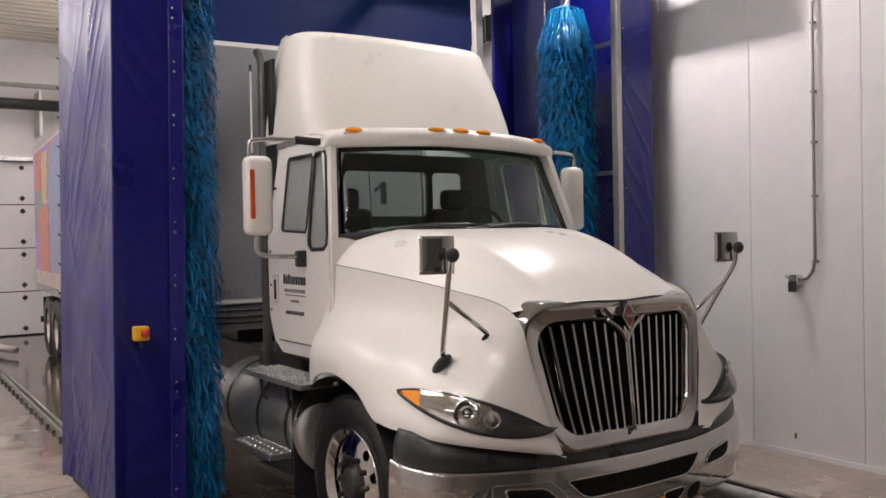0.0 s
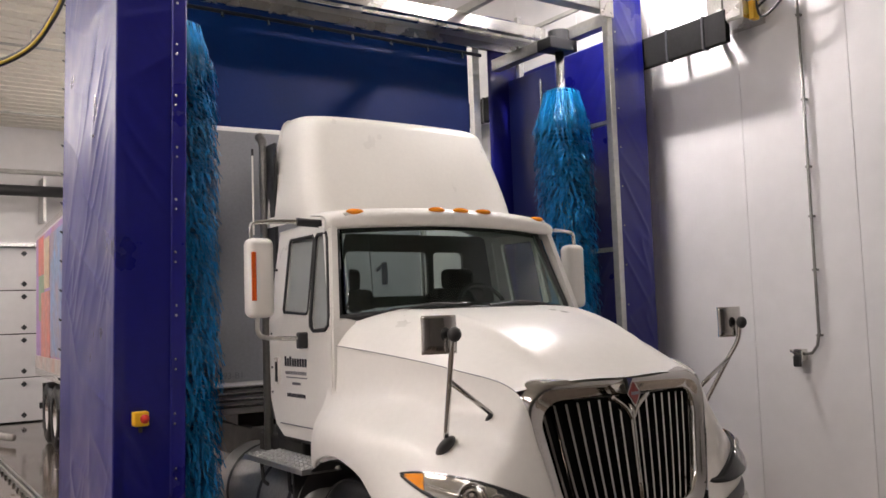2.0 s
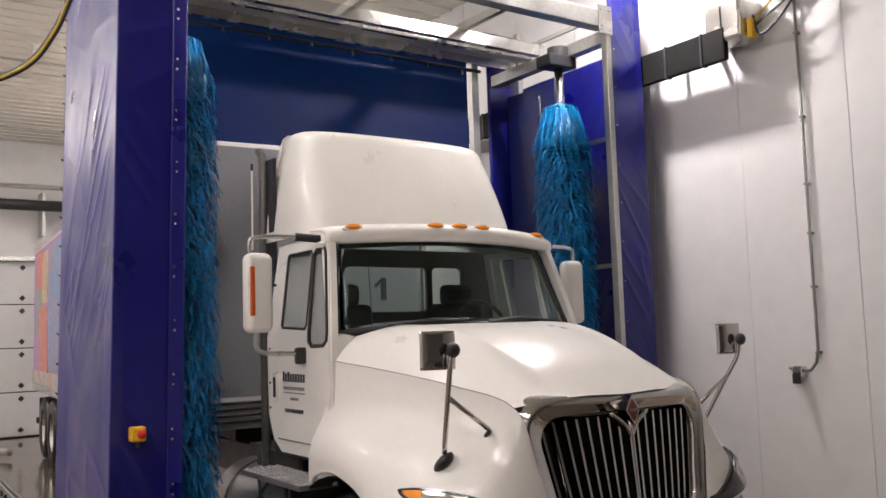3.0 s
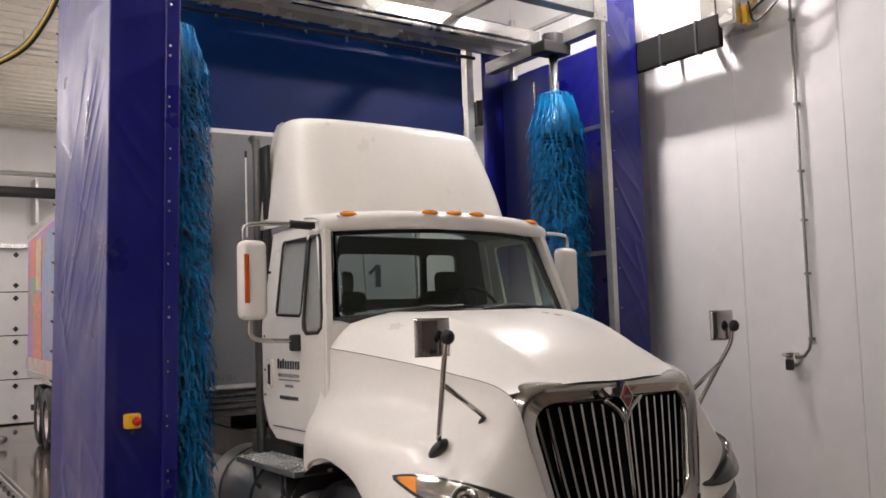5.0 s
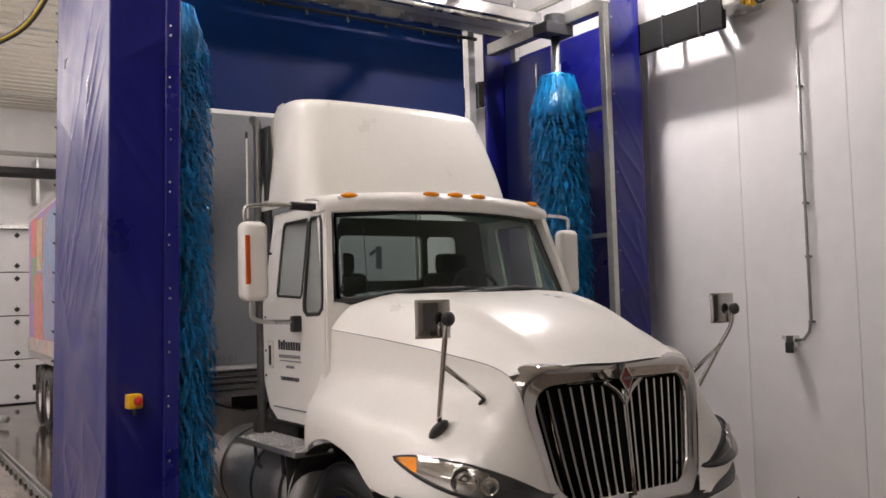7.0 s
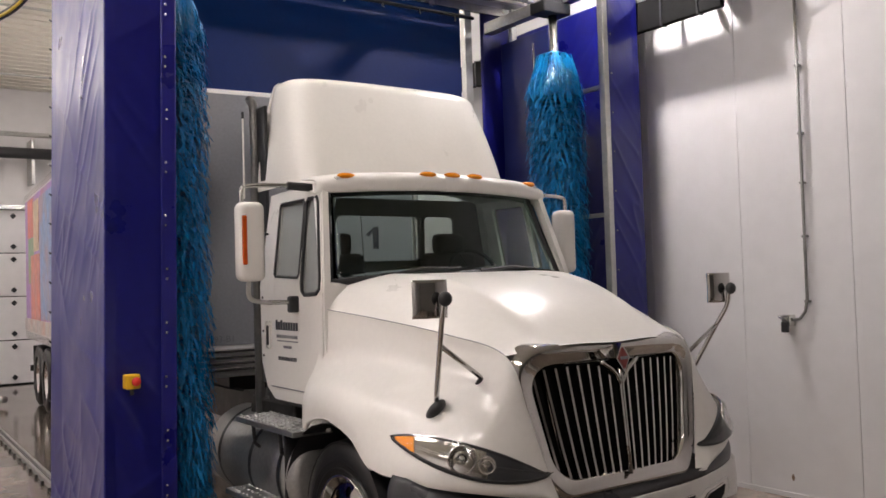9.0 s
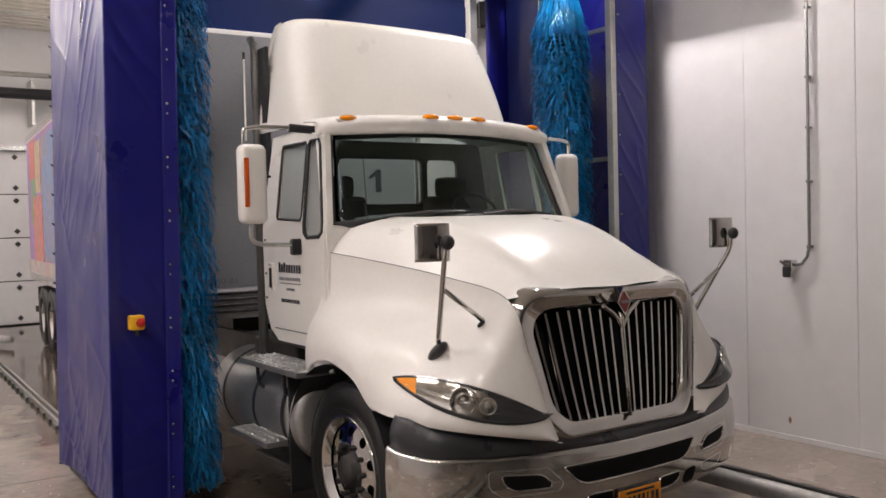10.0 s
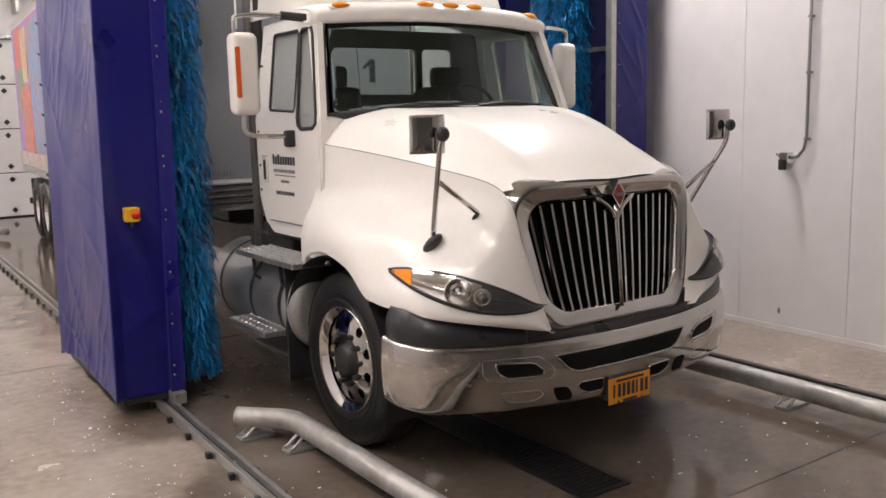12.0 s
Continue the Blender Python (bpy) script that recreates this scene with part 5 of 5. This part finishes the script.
# ---- hood mirrors
def hood_mirror(side):
    s = side
    base = onto(FENDER_TREE, (0.915, -0.44, 2.0), (0, 0, -1), 0.0)
    stay = onto(FENDER_TREE, (0.745, -0.57, 2.0), (0, 0, -1), 0.0)
    knob = Vector((1.03, -0.70, 1.775)) if s < 0 else Vector((1.06, -0.66, 1.76))
    neck = knob + Vector((0.0, 0.02, -0.10))
    low = base + Vector((0.02, -0.035, 0.05))
    a = part("hood_mirror", mirrored(tube([knob, neck, lerp(neck, low, 0.35), low], 0.013, 10, 24), s), CHROME, truck, "square chrome hood mirror on bent arms", smooth=True)
    part("stay_arm", mirrored(tube([lerp(neck, low, 0.30), stay + Vector((0, -0.012, 0.02))], 0.012, 10), s), CHROME, a, smooth=True)
    for c, r in ((base, 0.072), (stay, 0.028)):
        b = bmesh.new()
        bmesh.ops.create_uvsphere(b, u_segments=20, v_segments=12, radius=r, matrix=Matrix.Translation(c) @ Matrix.Rotation(radians(-38), 4, "X") @ Matrix.Rotation(radians(25), 4, "Y") @ Matrix.Diagonal((0.75, 1, 0.42, 1)))
        part("mount", mirrored(b, s), BLACK, a, "black rubber mount", smooth=True)
    kb = bmesh.new()
    bmesh.ops.create_uvsphere(kb, u_segments=16, v_segments=10, radius=0.035, matrix=Matrix.Translation(knob + Vector((0, -0.012, 0))) @ Matrix.Diagonal((1, 0.8, 1, 1)))
    part("pivot", mirrored(kb, s), BLACK, a, "black pivot", smooth=True)
    # the housing turns its back to the road ahead
    h = bmesh.new()
    n = 12
    rows = []
    for i in range(n + 1):
        row = []
        for j in range(n + 1):
            aa, bb = i / n * 2 - 1, j / n * 2 - 1
            row.append(h.verts.new((aa * 0.086, 0.024 * (aa * aa * 0.7 + bb * bb * 0.15), bb * 0.088)))
        rows.append(row)
    for i in range(n):
        for j in range(n):
            h.faces.new([rows[i][j], rows[i + 1][j], rows[i + 1][j + 1], rows[i][j + 1]])
    bmesh.ops.recalc_face_normals(h, faces=h.faces[:])
    bmesh.ops.solidify(h, geom=h.faces[:], thickness=0.02)
    centre = Vector((-1.072, -0.66, 1.775)) if s < 0 else Vector((1.03, -0.63, 1.765))
    h.transform(Matrix.Translation(centre) @ Matrix.Rotation(radians(-14 if s < 0 else -8), 4, "Z"))
    part("housing", h, CHROME, a, "square chrome housing", smooth=True)
    return a


hood_mirror(-1)
hood_mirror(1)


# ---- front wheels
def front_wheel(side):
    c = (side * 0.895, 0.33, 0.5)
    s = side
    ty = part("wheel", lathe([(s * -0.14, 0.30), (s * -0.15, 0.40), (s * -0.13, 0.47), (s * -0.10, 0.495), (s * -0.05, 0.5), (s * 0.03, 0.5), (s * 0.09, 0.493), (s * 0.115, 0.47), (s * 0.13, 0.40), (s * 0.12, 0.315), (s * 0.09, 0.295)], 56, "x", c), RUBBER, truck, "black wet front tyre on a polished rim", smooth=True)
    for k, r in enumerate((0.485, 0.385, 0.345)):
        part("tyre_ring", lathe([(s * (0.105, 0.131, 0.128)[k] - 0.003, r - 0.006), (s * (0.112, 0.136, 0.133)[k], r), (s * (0.105, 0.131, 0.128)[k] - 0.003, r + 0.006)], 48, "x", c), RUBBER, ty, smooth=True)
    bm = bmesh.new()
    # disc with ten round hand holes
    n, seg = 10, 80
    outer = [(0.262 * math.cos(2 * math.pi * k / seg), 0.262 * math.sin(2 * math.pi * k / seg)) for k in range(seg)]
    holes = [[(0.142 * math.cos(2 * math.pi * k / 32), 0.142 * math.sin(2 * math.pi * k / 32)) for k in range(32)]]
    for j in range(n):
        a = 2 * math.pi * (j + 0.5) / n
        holes.append([(0.215 * math.cos(a) + 0.029 * math.cos(2 * math.pi * k / 14), 0.215 * math.sin(a) + 0.029 * math.sin(2 * math.pi * k / 14)) for k in range(14)])
    disc = holed(outer, holes, lambda a, b, d: Vector((c[0] + s * (0.07 + 0.25 * (0.262 - math.hypot(a, b)) + d), c[1] + a, c[2] + b)), 0.012)
    rim = part("rim", disc, CHROME, ty, "polished aluminium rim with hand holes")
    part("rim_flange", lathe([(s * 0.09, 0.262), (s * 0.105, 0.275), (s * 0.118, 0.292), (s * 0.13, 0.304), (s * 0.125, 0.312), (s * 0.08, 0.312), (s * 0.06, 0.29), (s * 0.05, 0.262)], 56, "x", c), CHROME, rim, smooth=True)
    part("barrel", lathe([(s * -0.1, 0.27), (s * 0.05, 0.262)], 40, "x", c), DARK, rim)
    part("drum", lathe([(s * 0.02, 0.0), (s * 0.02, 0.26)], 32, "x", c), DARK, rim)
    part("hub", lathe([(s * 0.05, 0.15), (s * 0.095, 0.145), (s * 0.10, 0.09), (s * 0.135, 0.085), (s * 0.15, 0.07), (s * 0.152, 0.0)], 32, "x", c), DARK, rim, "dark greasy hub", smooth=True)
    for j in range(10):
        a = 2 * math.pi * j / 10
        y, z = c[1] + 0.142 * math.cos(a), c[2] + 0.142 * math.sin(a)
        part("wheel_nut", tube([(c[0] + s * 0.09, y, z), (c[0] + s * 0.135, y, z)], 0.017, 6), DARK, rim)
    return ty


front_wheel(-1)
front_wheel(1)
part("front_axle", tube([(-0.9, 0.33, 0.48), (0.9, 0.33, 0.48)], 0.06, 10), DARK, truck)


# ---- fuel tanks, steps and frame
def tread(bm_name, x0, x1, y0, y1, z, parent):
    ob = part(bm_name, slab(x0, x1, y0, y1, z - 0.035, z, 0.006), TANK, parent, "bright perforated aluminium step")
    nx, ny = max(2, int((x1 - x0) / 0.045)), int((y1 - y0) / 0.06)
    bm = bmesh.new()
    for i in range(nx):
        for j in range(ny):
            b0 = (lerp(x0, x1, (i + 0.5) / nx), lerp(y0, y1, (j + 0.5) / ny))
            bmesh.ops.create_cone(bm, cap_ends=True, segments=6, radius1=0.013, radius2=0.008, depth=0.008, matrix=Matrix.Translation((*b0, z + 0.004)))
    tagged(part("tread_studs", bm, TANK, ob), kind="stuff")
    return ob


for side in (-1, 1):
    cx = side * 0.80
    tank = part("fuel_tank", lathe([(0.80, 0.0), (0.80, 0.25), (0.815, 0.285), (0.84, 0.30), (2.2, 0.30), (2.23, 0.285), (2.24, 0.0)], 40, "y", (cx, 0, 0.70)), TANK, truck, "round dull aluminium fuel tank", smooth=True)
    for y in (0.98, 1.42, 1.95):
        part("tank_strap", lathe([(y, 0.306), (y + 0.045, 0.306)], 40, "y", (cx, 0, 0.70)), BLACK, tank, "black rubber strap")
    xs = (-1.16, -0.90) if side < 0 else (0.90, 1.16)
    st = tread("cab_step", *xs, 0.66, 1.52, 1.02, truck)
    lo = tread("lower_step", *((-1.22, -1.04) if side < 0 else (1.04, 1.22)), 0.98, 1.56, 0.56, truck)
    for y in (0.9, 1.3):
        part("step_bracket", tube([(side * 1.13, y, 0.99), (side * 1.1, y + 0.05, 0.86), (side * 1.03, y + 0.04, 0.80)], 0.012, 8), BLACK, st)
    for y in (1.05, 1.5):
        part("step_bracket", tube([(side * 1.08, y, 0.54), (side * 1.0, y, 0.52)], 0.015, 8), BLACK, lo)
    part("frame_rail", slab(side * 0.45 - 0.04, side * 0.45 + 0.04, -0.5, 5.2, 0.72, 0.98, 0.006), DARK, truck)
    part("mud_guard", mirrored(slab(0.86, 1.10, 0.90, 0.915, 0.25, 1.0, 0.006), side), BLACK, truck, "black rubber splash guard")
part("battery_box", slab(-0.9, -0.4, 1.2, 1.9, 0.9, 1.1, 0.02), DARK, truck)
part("deck_plate", slab(-0.5, 0.5, 1.6, 3.0, 0.98, 1.0), DARK, truck)
# ---------------------------------------------------------------- lettering on the trailer's front
letters("1", 0.30, INK, "fleet_numeral", tr, Matrix.Translation((0.80, -0.006, 2.25)) @ Matrix.Rotation(radians(90), 4, "X") @ Matrix.Diagonal((2.0, 1, 1, 1)), "large black numeral")
letters("7293-B1", 0.075, INK_GREY, "unit_code", tr, Matrix.Translation((-0.66, -0.004, 1.42)) @ Matrix.Rotation(radians(90), 4, "X"), "small grey unit code")
part("numeral_flag", slab(-0.055, 0.055, -0.0075, -0.005, -0.016, 0.016, m=Matrix.Translation((0.755, 0, 2.318)) @ Matrix.Rotation(radians(-38), 4, "Y")), INK, tr)
